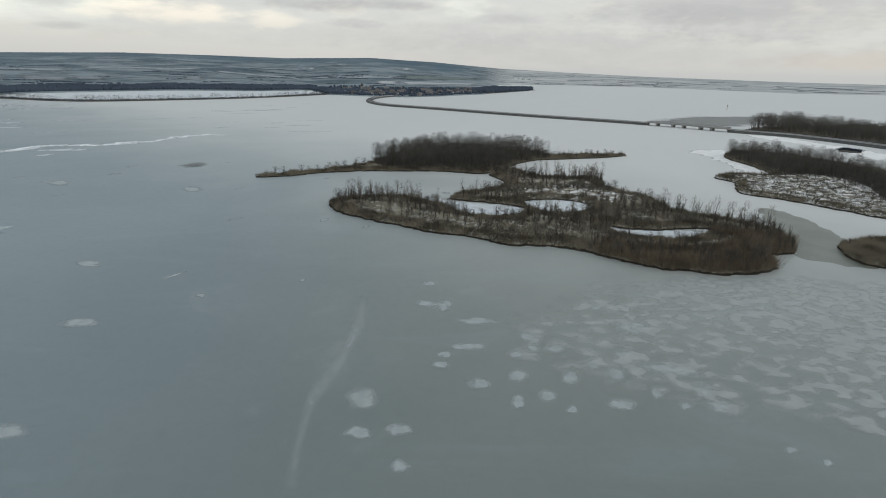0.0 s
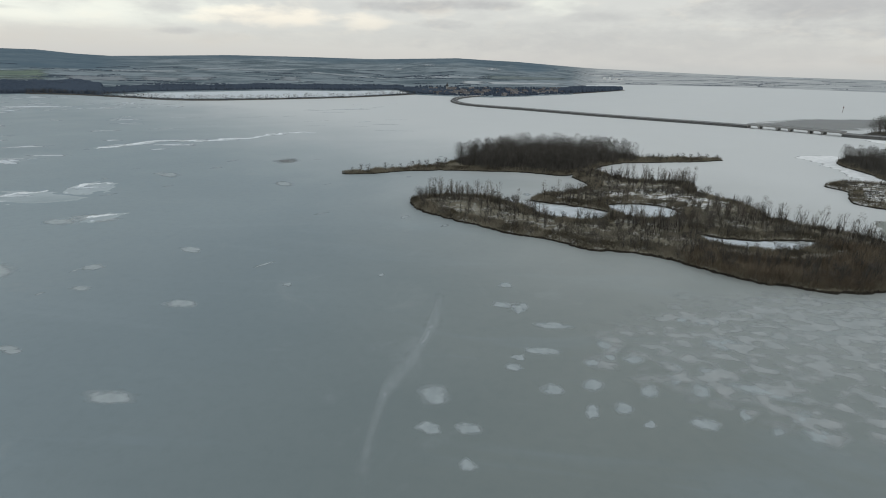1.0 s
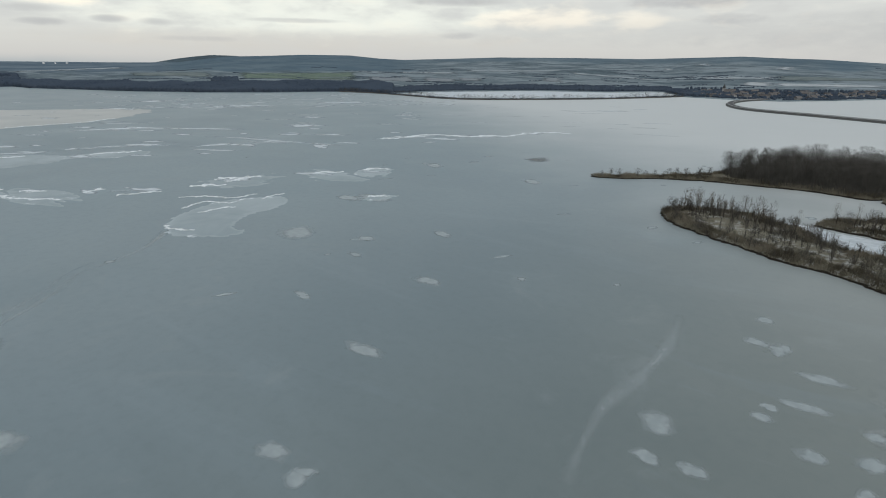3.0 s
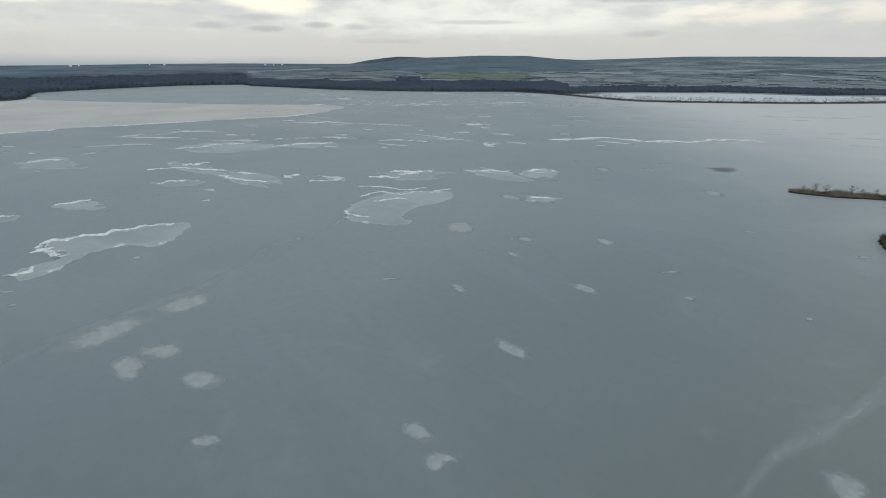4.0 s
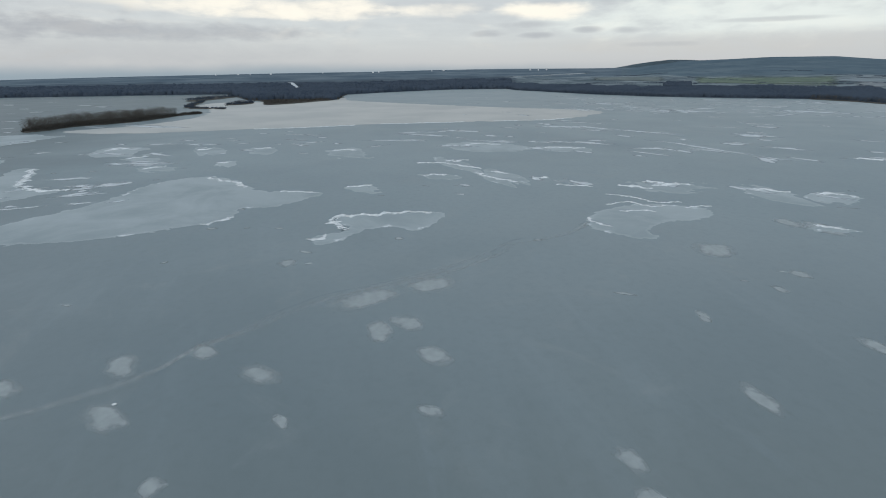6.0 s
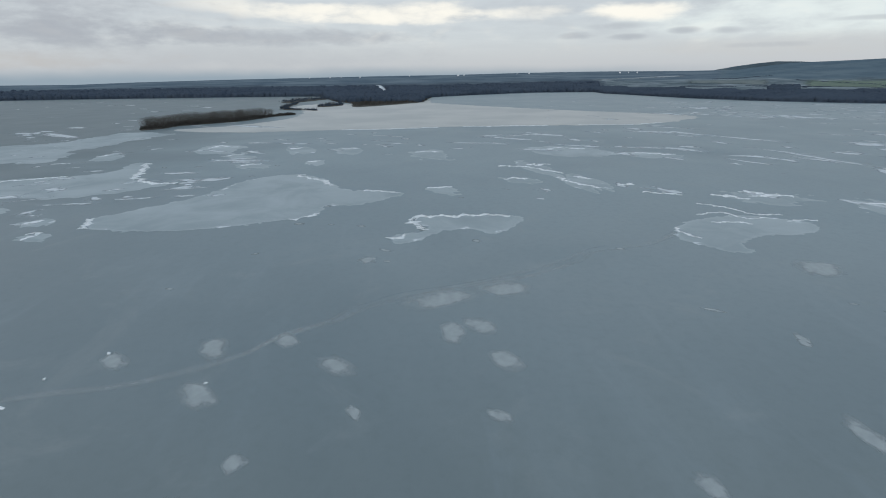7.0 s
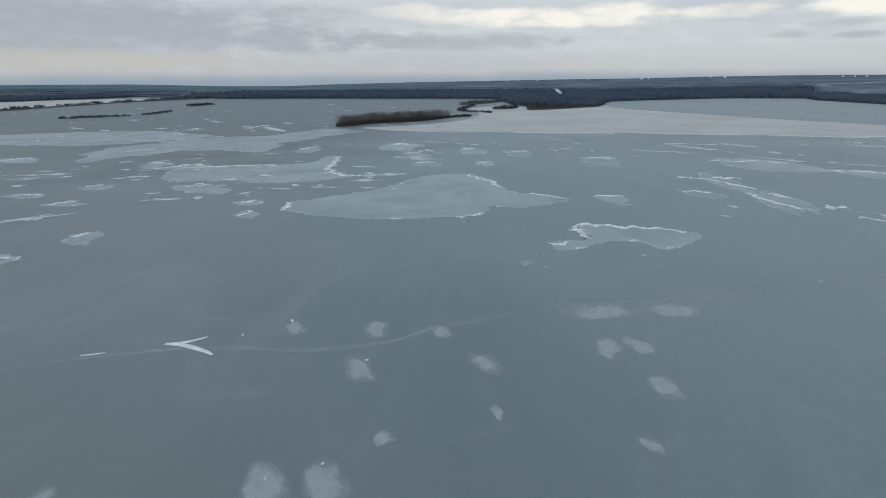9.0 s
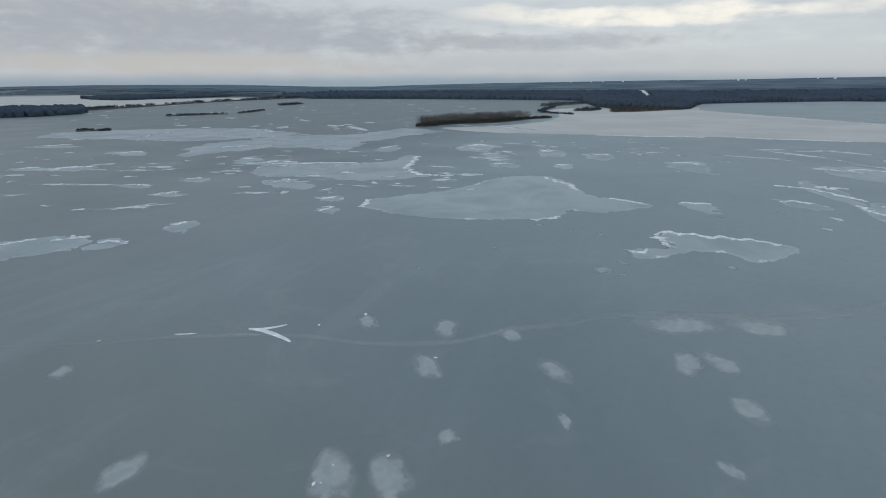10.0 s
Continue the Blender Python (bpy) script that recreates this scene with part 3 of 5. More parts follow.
SHORE += [(59.5, 1350), (64.5, 1440), (67.6, 1537), (72.2, 1720), (73.2, 1850), (79, 1805), (84.7, 1645), (90.4, 1480), (95, 1560), (102, 1660),
          (114, 1762), (127.9, 1933), (130, 2060), (134, 2240), (139, 2500), (149, 3150), (154, 3190), (165, 2800), (180, 2500)]
SKYLINE = [(-180, -0.45), (-45, -0.45), (-31, -0.42), (-19, -0.25), (-12, -0.05), (-5.3, 0.19), (-0.5, 0.52), (1.5, 0.67), (4.6, 0.78), (7.7, 0.93), (11, 0.84), (16, 0.70),
           (23, 0.78), (30, 0.80), (34.3, 0.66), (39.6, 0.50), (42, 0.60), (45, 0.88), (49.6, 0.90), (52.5, 0.78), (56.8, 0.64), (60.9, 0.11), (65, 0.06)]
SKYLINE += [(73.7, 0.08), (81, 0.0), (87, -0.12), (94.5, -0.18), (102, -0.28), (110, -0.38), (118, -0.52), (122, -0.64), (128, -0.60), (136, -0.36), (146, -0.30), (154, -0.38), (180, -0.45)]
RIM = 4850.0


def shore_at(az):
    return np.interp(az, *np.array(SHORE).T)


def land_height(az, r):
    """Metres above the ice at a heading and distance."""
    rs = shore_at(az)
    top = 60 + RIM * np.tan(np.radians(np.interp(az, *np.array(SKYLINE).T)))
    s = np.clip((r - rs) / (RIM - rs), 0, 1)
    q = np.stack([-np.sin(np.radians(az)) * r, np.cos(np.radians(az)) * r], -1).reshape(-1, 2)
    roll = np.array([noise.fractal((x / 900, y / 900, 2.2), 1.0, 2.0, 3) for x, y in q]).reshape(np.shape(r))
    z = 1.2 + (top - 1.2) * s**1.35 + roll * np.clip(top * 0.16, 2, 16) * np.sin(np.pi * s)
    return np.where(r < rs, -3.0, np.maximum(z, 0.8))


WOODS = [  # heading from, to, metres behind the shore from, to
    (41, 73.3, 0, 210), (72, 131, 0, 2400), (5, 41, 40, 130), (131, 150, 0, 160)]
HAZY_WOODS = [(131, 153, 100, 3000)]


def wooded(az, r):
    d = r - shore_at(az)
    az = az + 2.5 * np.array([noise.fractal((x / 350, y / 4, 5.1), 1.0, 2.0, 3) for x, y in zip(np.ravel(r), np.ravel(az))]).reshape(np.shape(r))
    d = d * (1 + 0.3 * np.sin(az * 1.7) + 0.2 * np.sin(az * 4.1 + 1))
    out = np.zeros(np.shape(r))
    for a, b, lo, hi in WOODS:
        out = np.maximum(out, ((az > a) & (az < b) & (d > lo) & (d < hi)) * 1.0)
    for a, b, lo, hi in HAZY_WOODS:
        out = np.maximum(out, ((az > a) & (az < b) & (d > lo) & (d < hi)) * 0.75)
    return out


def build_land():
    azs = np.r_[np.arange(-180, -46, 4.0), np.arange(-46, 160, 0.3), np.arange(160, 181, 4.0)]
    steps = np.r_[-0.02, 0.0005, 0.004, 0.012, 0.03, 0.055, 0.085, 0.12, 0.16, np.linspace(0.2, 1.0, 33)]
    az, s = np.meshgrid(azs, steps, indexing="ij")
    rs = shore_at(az)
    r = rs + (RIM - rs) * s
    z = land_height(az, r)
    x, y = -np.sin(np.radians(az)) * r, np.cos(np.radians(az)) * r
    n, m = az.shape
    v = np.stack([x, y, z], -1).reshape(-1, 3)
    f = [(i * m + j, i * m + j + 1, (i + 1) * m + j + 1, (i + 1) * m + j) for i in range(n - 1) for j in range(m - 1)]
    el = np.degrees(np.arctan2(z - 60, r))
    wavy = 0.12 * np.array([noise.fractal((a * 0.35, b * 0.001, 7.7), 1.0, 2.0, 3) for a, b in zip(az.ravel(), r.ravel())]).reshape(az.shape)
    hill = np.clip((el + wavy + 0.68) / 0.06, 0, 1) * np.clip((az - 35) / 6, 0, 1) * np.clip((64 - az) / 3, 0, 1)
    hill = np.maximum(hill, 0.75 * np.clip((el + 2.5 * wavy - 0.15) / 0.3, 0, 1) * np.clip((az + 4) / 3, 0, 1))
    hill = np.maximum(hill, np.clip((1.2 - np.abs(az - 0.0) / 3.2), 0, 1) * np.clip((el + wavy + 0.30) / 0.12, 0, 1))
    wood = wooded(az, r)
    # where the painted haze tone sets in, some 900 m behind the shore
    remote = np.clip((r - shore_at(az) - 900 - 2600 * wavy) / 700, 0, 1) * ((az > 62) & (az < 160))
    pale = np.clip((-3.5 - az) / 3, 0, 1)
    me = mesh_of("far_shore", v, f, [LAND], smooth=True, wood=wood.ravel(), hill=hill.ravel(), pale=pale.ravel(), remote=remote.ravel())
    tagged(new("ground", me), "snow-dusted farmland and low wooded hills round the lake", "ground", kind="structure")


build_land()


def far_trees(name, az0, az1, lo, hi, count, height, label, seed, wide=0.5):
    rng = np.random.default_rng(seed)
    az = rng.uniform(az0, az1, count)
    r = shore_at(az) + lo + (hi - lo) * rng.uniform(0, 1, count) ** 1.4
    open_water = (np.abs(az - 94.8 - (r - 2150) / 900) < 0.5) & (np.abs(r - 2150) < 430)
    thin = (az > 124) & (rng.uniform(0, 1, count) * 7 < az - 124 + (r - shore_at(az)) / 150 - 2)
    az, r = az[~open_water & ~thin], r[~open_water & ~thin]
    p = np.stack([-np.sin(np.radians(az)) * r, np.cos(np.radians(az)) * r, land_height(az, r) - 0.5], 1)
    return canopy(name, p, height, height * wide, HAZE_BLUE_WOOD, label, "woods", seed)


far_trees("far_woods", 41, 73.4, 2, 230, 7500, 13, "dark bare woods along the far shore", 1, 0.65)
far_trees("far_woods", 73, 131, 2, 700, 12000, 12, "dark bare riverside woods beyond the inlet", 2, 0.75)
far_trees("far_woods", -4, 12, 6, 320, 900, 6, "bare garden trees between the village houses", 8)
far_trees("far_woods", 8, 41, 20, 150, 3600, 8, "bare trees and orchards round the village", 4)
far_trees("far_woods", 55.9, 58.1, 480, 680, 240, 10, "dark copse between the fields", 9, 0.6)


def way_out(az, el):
    """The distance at which the land first shows at a heading and height of view."""
    r = np.linspace(shore_at(az) + 5, RIM, 260)
    seen = np.degrees(np.arctan2(land_height(np.full(len(r), az), r) - 60, r))
    return r[np.argmax(seen >= el)] if seen.max() >= el else RIM - 60


FIELD_PLAN = [  # tone, heading and heights of view of the field's far and near side at its one end, then at the other
    ("green", 55.8, -0.76, -1.37, 44.1, -0.66, -1.57), ("sage", 50.9, -1.17, -1.55, 44.4, -1.15, -1.59), ("lilac", 43.7, -1.12, -1.62, 38.2, -1.14, -1.66),
    ("thin", 40.4, -0.64, -0.79, 33.9, -0.63, -0.84), ("lilac", 37.9, -1.14, -1.61, 33.9, -1.27, -1.7), ("sage", 65.3, -0.77, -1.09, 57.8, -0.74, -1.25),
    ("thin", 33.5, -0.44, -0.63, 23.4, -0.38, -0.51), ("lilac", 25.8, -1.03, -1.58, 23.1, -1.17, -1.61), ("thin", 23.1, -0.51, -0.73, 14.2, -1.17, -1.31),
    ("snow", 14.5, -0.13, -0.32, 13.0, -0.17, -0.33), ("thin", 11.8, 0.28, 0.04, 9.8, 0.31, 0.09), ("thin", 10.8, -0.84, -1.06, 4.4, -0.8, -1.06)]
FIELD_PLAN += [
    ("snow", 7.7, -1.23, -1.56, 4.4, -1.23, -1.6), ("lilac", 34.5, -1.17, -1.54, 31.2, -1.25, -1.57), ("snow", 5.1, 0.15, -0.22, 3.2, 0.01, -0.25),
    ("sage", 5.0, -0.65, -1.13, -3.6, -0.81, -1.01), ("snow", 4.9, -1.29, -1.61, -3.4, -1.32, -1.48), ("snow", -7.7, -0.24, -0.43, -12.9, -0.43, -0.53),
    ("snow", -12.6, 0.0, -0.12, -13.3, 0.0, -0.12), ("snow", -15.8, -0.12, -0.34, -16.5, -0.11, -0.30), ("snow", -17.3, -0.2, -0.34, -17.9, -0.2, -0.34),
    ("snow", -17.9, -0.3, -0.42, -24.8, -0.37, -0.5), ("thin", 73.3, -0.68, -0.79, 64.8, -0.3, -0.45)]
FIELD_NAMES = {"green": "young green winter corn", "sage": "grey-green stubble", "lilac": "frosted plough land", "thin": "thinly snowed grass", "snow": "snow-covered ground"}


def field(tone, a0, top0, low0, a1, top1, low1, seed):
    """A long field on the slope, draped over the land."""
    nu, nv = 22, 9
    v, cover = [], []
    for u in np.linspace(0, 1, nu):
        az = a0 + (a1 - a0) * u
        near, far = way_out(az, low0 + (low1 - low0) * u), way_out(az, top0 + (top1 - top0) * u)
        for w in np.linspace(0, 1, nv):
            r = near + (max(far, near + 8) - near) * w
            cover.append(min(1.0, 2.2 * min(w, 1 - w), 0.5 * min(u, 1 - u) * abs(a1 - a0)))
            a = az + 0.25 * noise.noise((u * 3, w * 3, seed * 3.3)) * (0.2 + abs(a1 - a0) / 8)
            v.append((*polar(a, r), float(land_height(np.array([a]), np.array([r]))[0]) + 0.9))
    f = [(i * nv + k, i * nv + k + 1, (i + 1) * nv + k + 1, (i + 1) * nv + k) for i in range(nu - 1) for k in range(nv - 1)]
    tagged(new("field", mesh_of("field", v, f, [FIELDS[tone]], cover, smooth=True)), "long field of " + FIELD_NAMES[tone] + " on the slope", "field", "fields beyond the lake")


for k, row in enumerate(FIELD_PLAN):
    field(*row, k)


def hedgerows(count, az0, az1, lo, hi, seed, height=4.5):
    """Long dark rows of trees and scrub between the fields."""
    rng = np.random.default_rng(seed)
    rows = []
    for _ in range(count):
        az = rng.uniform(az0, az1)
        r = shore_at(az) + lo + (hi - lo) * rng.uniform() ** 1.3
        a = az + np.arange(0, rng.uniform(0.8, 6.0), 0.11 * 1800 / r)
        a = a[rng.uniform(0, 1, len(a)) < 0.8]
        q = r + (a - az) * rng.normal(0, 25) + rng.normal(0, 4, len(a))
        keep = q > shore_at(a) + 30
        rows.append(np.stack([-np.sin(np.radians(a)) * q, np.cos(np.radians(a)) * q, land_height(a, q) - 0.5], 1)[keep])
    canopy("hedgerows", np.concatenate(rows), height, height * 0.8, HAZE_BLUE_WOOD, "dark hedgerows between snowy fields", "hedgerows", seed)


hedgerows(60, 0, 62, 150, 1700, 15, 3.2)
hedgerows(34, -40, -6, 40, 1500, 16, 2.6)
hedgerows(26, 131, 156, 60, 1400, 17, 3.5)
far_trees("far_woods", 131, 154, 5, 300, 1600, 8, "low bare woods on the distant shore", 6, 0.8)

# ---- a remote pale hill behind the wooded one ----
def remote_hill():
    v, f = [], []
    for k, (a, e) in enumerate([(63, 0.05), (61.1, 0.40), (59.5, 0.62), (57.9, 0.78), (56.1, 0.74), (54, 0.6), (51, 0.3)]):
        q = polar(a, 4930)
        v += [(*q, -5), (*q, 60 + 4930 * math.tan(radians(e)))]
        if k:
            f.append((2 * k - 2, 2 * k, 2 * k + 1, 2 * k - 1))
    tagged(new("backdrop", mesh_of("backdrop", v, f, [LAND], hill=[1.0] * len(v))), "remote pale blue hill on the horizon", "backdrop", kind="structure")


remote_hill()

# ---- trees ----
def tree_meshes(seed, tall, wide, limbs=11, twigs=5, low=0.3, haze=0, broad=0.02):
    """Trunk and crown of one bare tree: a tapered trunk, rising limbs, branches and fine twigs."""
    rng = np.random.default_rng(seed)
    tv, tf, cv, cf = [], [], [], []

    def tube(v, f, a, b, ra, rb, sides=4):
        a, b = np.array(a, float), np.array(b, float)
        d = (b - a) / (np.linalg.norm(b - a) + 1e-9)
        s = np.cross(d, (0.3, 0.9, 0.2))
        s /= np.linalg.norm(s) + 1e-9
        t = np.cross(d, s)
        o = len(v)
        for q, r in ((a, ra), (b, rb)):
            v += [q + r * (math.cos(2 * math.pi * k / sides) * s + math.sin(2 * math.pi * k / sides) * t) for k in range(sides)]
        f += [(o + k, o + (k + 1) % sides, o + sides + (k + 1) % sides, o + sides + k) for k in range(sides)]

    def blade(a, b, w):
        a, b = np.array(a), np.array(b)
        s = np.cross(b - a, rng.normal(0, 1, 3))
        s *= w / (np.linalg.norm(s) + 1e-9)
        o = len(cv)
        cv.extend((a - s, a + s, b))
        cf.append((o, o + 1, o + 2))

    spine = [np.array((0, 0, -0.4))]
    for k in range(5):
        spine.append(spine[-1] + np.array((*rng.normal(0, 0.025 * tall, 2), (tall * 0.92 + 0.4) / 5)))
    thick = tall * 0.016
    for k in range(5):
        tube(tv, tf, spine[k], spine[k + 1], thick * (1 - k * 0.19), thick * (1 - (k + 1) * 0.19) + 0.01, 5)
    for _ in range(limbs):
        t = rng.uniform(low, 0.95)
        k = min(int(t * 5), 4)
        root = spine[k] + (spine[k + 1] - spine[k]) * (t * 5 - k)
        turn, reach = rng.uniform(0, 6.283), wide * (1.15 - t * 0.75) * rng.uniform(0.6, 1.1)
        end = root + np.array((math.cos(turn) * reach, math.sin(turn) * reach, reach * rng.uniform(0.6, 1.5) * (1.1 - 0.3 * t)))
        end[2] = min(end[2], tall * 1.03)
        mid = (root + end) / 2 + np.array((0, 0, -0.08 * reach))
        tube(tv, tf, root, mid, thick * 0.42 * (1.2 - t), thick * 0.26 * (1.2 - t), 3)
        tube(tv, tf, mid, end, thick * 0.26 * (1.2 - t), 0.015, 3)
        for _ in range(twigs):
            u = rng.uniform(0.25, 1.0)
            a = root + (mid - root) * u * 2 if u < 0.5 else mid + (end - mid) * (u * 2 - 1)
            b = a + rng.normal(0, 1, 3) * reach * 0.30 + np.array((0, 0, reach * 0.32))
            b[2] = min(b[2], tall * 1.05)
            blade(a, b, 0.034)
            for _ in range(twigs):
                c = a + (b - a) * rng.uniform(0.2, 1.0)
                d = c + rng.normal(0, 1, 3) * reach * 0.2 + np.array((0, 0, reach * 0.22))
                blade(c, d, 0.026)
                e = c + (d - c) * rng.uniform(0.3, 0.9)
                blade(e, e + rng.normal(0, 1, 3) * reach * 0.12 + np.array((0, 0, reach * 0.12)), 0.022)
    for _ in range(haze):
        t, turn, far = rng.uniform(low + 0.1, 1.0), rng.uniform(0, 6.283), math.sqrt(rng.uniform(0, 1))
        wider = wide * 1.25 * math.sqrt(max(0.03, 1 - ((t - 0.55) / 0.5) ** 2))
        a = np.array((math.cos(turn) * wider * far, math.sin(turn) * wider * far, t * tall))
        blade(a, a + np.array((*(rng.normal(0, 0.22, 2) + a[:2] * 0.12), rng.uniform(0.5, 1.3))) * tall / 15, broad)
    return mesh_of("trunk", tv, tf, [BARK]), cv, cf


def tree_kind(seed, tall, wide, limbs, twigs, low, twig_mat, haze=0, broad=0.02):
    trunk, cv, cf = tree_meshes(seed, tall, wide, limbs, twigs, low, haze, broad)
    return trunk, mesh_of("crown", cv, cf, [twig_mat])


def coppice_kind(seed, tall, spread, stems, twig_mat):
    """Stems and twigs of a thicket: many slender shoots from one stool."""
    rng = np.random.default_rng(seed)
    sv, sf, cv, cf = [], [], [], []
    for _ in range(stems):
        a = np.array((*rng.normal(0, 0.25 * spread, 2), -0.3))
        top = a + np.array((*rng.normal(0, 0.5 * spread, 2), tall * rng.uniform(0.6, 1.0)))
        side = np.array((0.05, 0.02, 0)) * tall / 7
        o = len(sv)
        for q, w in ((a, 1.0), ((a + top) / 2 + np.array((*rng.normal(0, 0.08 * spread, 2), 0)), 0.6), (top, 0.15)):
            sv += [q - side * w, q + side * w, q + np.array((-side[1], side[0], 0)) * w * 1.6]
        sf += [(o + 3 * r + k, o + 3 * r + (k + 1) % 3, o + 3 * r + 3 + (k + 1) % 3, o + 3 * r + 3 + k) for r in range(2) for k in range(3)]
        for _ in range(16):
            c = a + (top - a) * rng.uniform(0.25, 1.0)
            for _ in range(2):
                d = c + np.array((*rng.normal(0, 0.055 * tall, 2), tall * rng.uniform(0.05, 0.2)))
                s = np.cross(d - c, rng.normal(0, 1, 3))
                s *= 0.022 / (np.linalg.norm(s) + 1e-9)
                o = len(cv)
                cv.extend((c - s, c + s, d))
                cf.append((o, o + 1, o + 2))
    return mesh_of("coppice_stool", sv, sf, [BARK]), mesh_of("crown", cv, cf, [twig_mat])


def plant(meshes, place, scale, turn, label, group, name="tree", lean=0.0):
    ob = tagged(new(name), label, "tree", group)
    ob.matrix_world = Matrix.LocRotScale(Vector(place), Euler((lean, lean * 0.6, turn)), (scale, scale, scale))
    for me in meshes:
        piece(me.name.split(".")[0], me, ob)
    return ob


FOREST = [tree_kind(10 + k, 15 + k % 3, 3.2 + 0.5 * (k % 2), 14, 5, 0.22, TWIG, 620, 0.05) for k in range(6)]
DENSE = [tree_kind(110 + k, 15 + k % 3, 3.2 + 0.5 * (k % 2), 10, 4, 0.22, TWIG, 380, 0.06) for k in range(4)]
SLIM = [tree_kind(30 + k, 11, 1.6, 10, 4, 0.25, PALE_TWIG, 150, 0.042) for k in range(4)]
COPPICE = [coppice_kind(90 + k, 8.5, 1.7, 9, PALE_TWIG if k % 2 else TWIG) for k in range(6)]
BUSHY = [tree_kind(50 + k, 7, 3.0, 12, 5, 0.08, TWIG, 320, 0.045) for k in range(4)]

FAR_BUSH = [tree_kind(150 + k, 7, 3.2, 7, 3, 0.05, TWIG, 110, 0.11) for k in range(4)]


def grove(points, kinds, lo, hi, label, group, seed, name="tree"):
    rng = np.random.default_rng(seed)
    for q in points:
        plant(kinds[rng.integers(len(kinds))], q, rng.uniform(lo, hi), rng.uniform(0, 6.28), label, group, name, rng.normal(0, 0.04))


def spaced(points, gap):
    """Of the points, those that keep the gap from the ones before."""
    kept = []
    for q in points:
        if all((q[0] - k[0]) ** 2 + (q[1] - k[1]) ** 2 > gap * gap for k in kept):
            kept.append(q)
    return np.array(kept)


def joined_grove(name, points, kinds, lo, hi, label, seed):
    """A wood too dense to count: whole bare trees in one mesh."""
    rng = np.random.default_rng(seed)
    vs, fs, mats, o = [], [], [], 0
    data = []
    for kind in kinds:
        both = []
        for me, slot in zip(kind, (0, 1)):
            co = np.empty(len(me.vertices) * 3)
            me.vertices.foreach_get("co", co)
            both.append((co.reshape(-1, 3), [tuple(p.vertices) for p in me.polygons], slot))
        data.append(both)
    for q in points:
        t, s = rng.uniform(0, 6.28), rng.uniform(lo, hi)
        c, d = math.cos(t) * s, math.sin(t) * s
        for co, faces, slot in data[rng.integers(len(data))]:
            vs.append(np.stack([q[0] + c * co[:, 0] - d * co[:, 1], q[1] + d * co[:, 0] + c * co[:, 1], q[2] + s * co[:, 2]], 1))
            fs += [tuple(i + o for i in face) for face in faces]
            mats += [slot] * len(faces)
            o += len(co)
    me = mesh_of(name, np.concatenate(vs), fs, [BARK, TWIG])
    me.polygons.foreach_set("material_index", mats)
    return tagged(new(name, me), label, "woods", kind="stuff")


def nearest_first(points):
    return points[np.argsort(np.hypot(points[:, 0], points[:, 1]))]


# ---- the wooded island ----
def ellipse_filter(cx, cy, a, b, turn):
    c, s = math.cos(radians(turn)), math.sin(radians(turn))
    return lambda p: (((p[:, 0] - cx) * c + (p[:, 1] - cy) * s) / a) ** 2 + ((-(p[:, 0] - cx) * s + (p[:, 1] - cy) * c) / b) ** 2 < 1


wooded_island = Ground("wooded_island", "long low island with a dark wood and reedy spits at both ends",
                       [(-107, 297), (-92, 299), (-73, 313), (-51, 321), (-13, 326), (5, 326), (22, 321), (30, 331), (38, 341), (50, 362), (66, 379),
                        (92, 388), (132, 405), (136, 412), (92, 402), (72, 402), (50, 420), (10, 414), (-30, 392), (-46, 356), (-60, 331), (-90, 308)], step=1.8, waver=1.2)
spot = ellipse_filter(14, 368, 64, 42, 27)
wood = nearest_first(spaced(wooded_island.scatter(520, 2.5, where=spot, seed=3), 2.7))
grove(wood[:110], FOREST, 0.64, 0.82, "tall bare leafless tree in a dense wood", "trees of the wooded island", 5)
joined_grove("woods", wood[110:], DENSE, 0.68, 0.84, "dense bare wood in the middle of the island", 6)
tufts("undergrowth", wooded_island.scatter(5200, 1.5, where=spot, seed=8), 6.5, 6, 0.10, 0.5, TWIG, "bare dark undergrowth in the wood", "undergrowth", seed=4)
tufts("reeds", wooded_island.scatter(9000, 0.25, 5, seed=9), 2.0, 5, 0.07, 0.4, REED, "dry brown reeds along the island's shore", "reeds", seed=5)
grove(spaced(wooded_island.scatter(40, 0.8, where=lambda p: p[:, 0] < -50, seed=12, tries=300), 4), BUSHY, 0.35, 0.7, "small bare bush on a reedy spit", "bushes of the wooded island", 6, "bush")
grove(spaced(wooded_island.scatter(44, 0.8, where=lambda p: p[:, 0] > 66, seed=13, tries=300), 3), BUSHY, 0.35, 0.6, "small bare bush on a reedy spit", "bushes of the wooded island", 7, "bush")

# ---- the marshy island ----
PONDS = [[(-14, 249), (-10, 256), (9, 250.5), (30, 243.5), (37, 235), (31, 223), (20, 219), (8, 225), (0, 239)],
         [(38, 248), (47, 257), (61, 256), (70, 246), (62, 231), (46, 229)],
         [(68, 211), (75, 208), (90, 207), (108, 211), (107, 203), (91, 193), (79, 194), (68, 200)]]
marsh_island = Ground("marsh_island", "low marshy island of dry grass, reeds and thin snow with frozen ponds",
                      [(-53, 240), (-46, 224), (-34, 214), (-19, 205), (-5, 197), (8, 193), (18, 187), (26, 182), (38, 183), (53, 176), (60, 169), (70, 163),
                       (81, 159), (93, 158), (107, 161), (112, 168), (113, 176), (126, 182), (134, 195), (134, 212), (117, 229), (105, 240), (103, 262),
                       (89, 285), (90, 312), (58, 314), (40, 338), (27, 320), (34, 295), (24, 276), (9, 264), (-2, 252), (-24, 254), (-40, 252)],
                      PONDS, step=1.2, waver=1.6, snow=lambda p: 0.35 + 0.65 * ellipse_filter(70, 268, 34, 20, 0)(p))
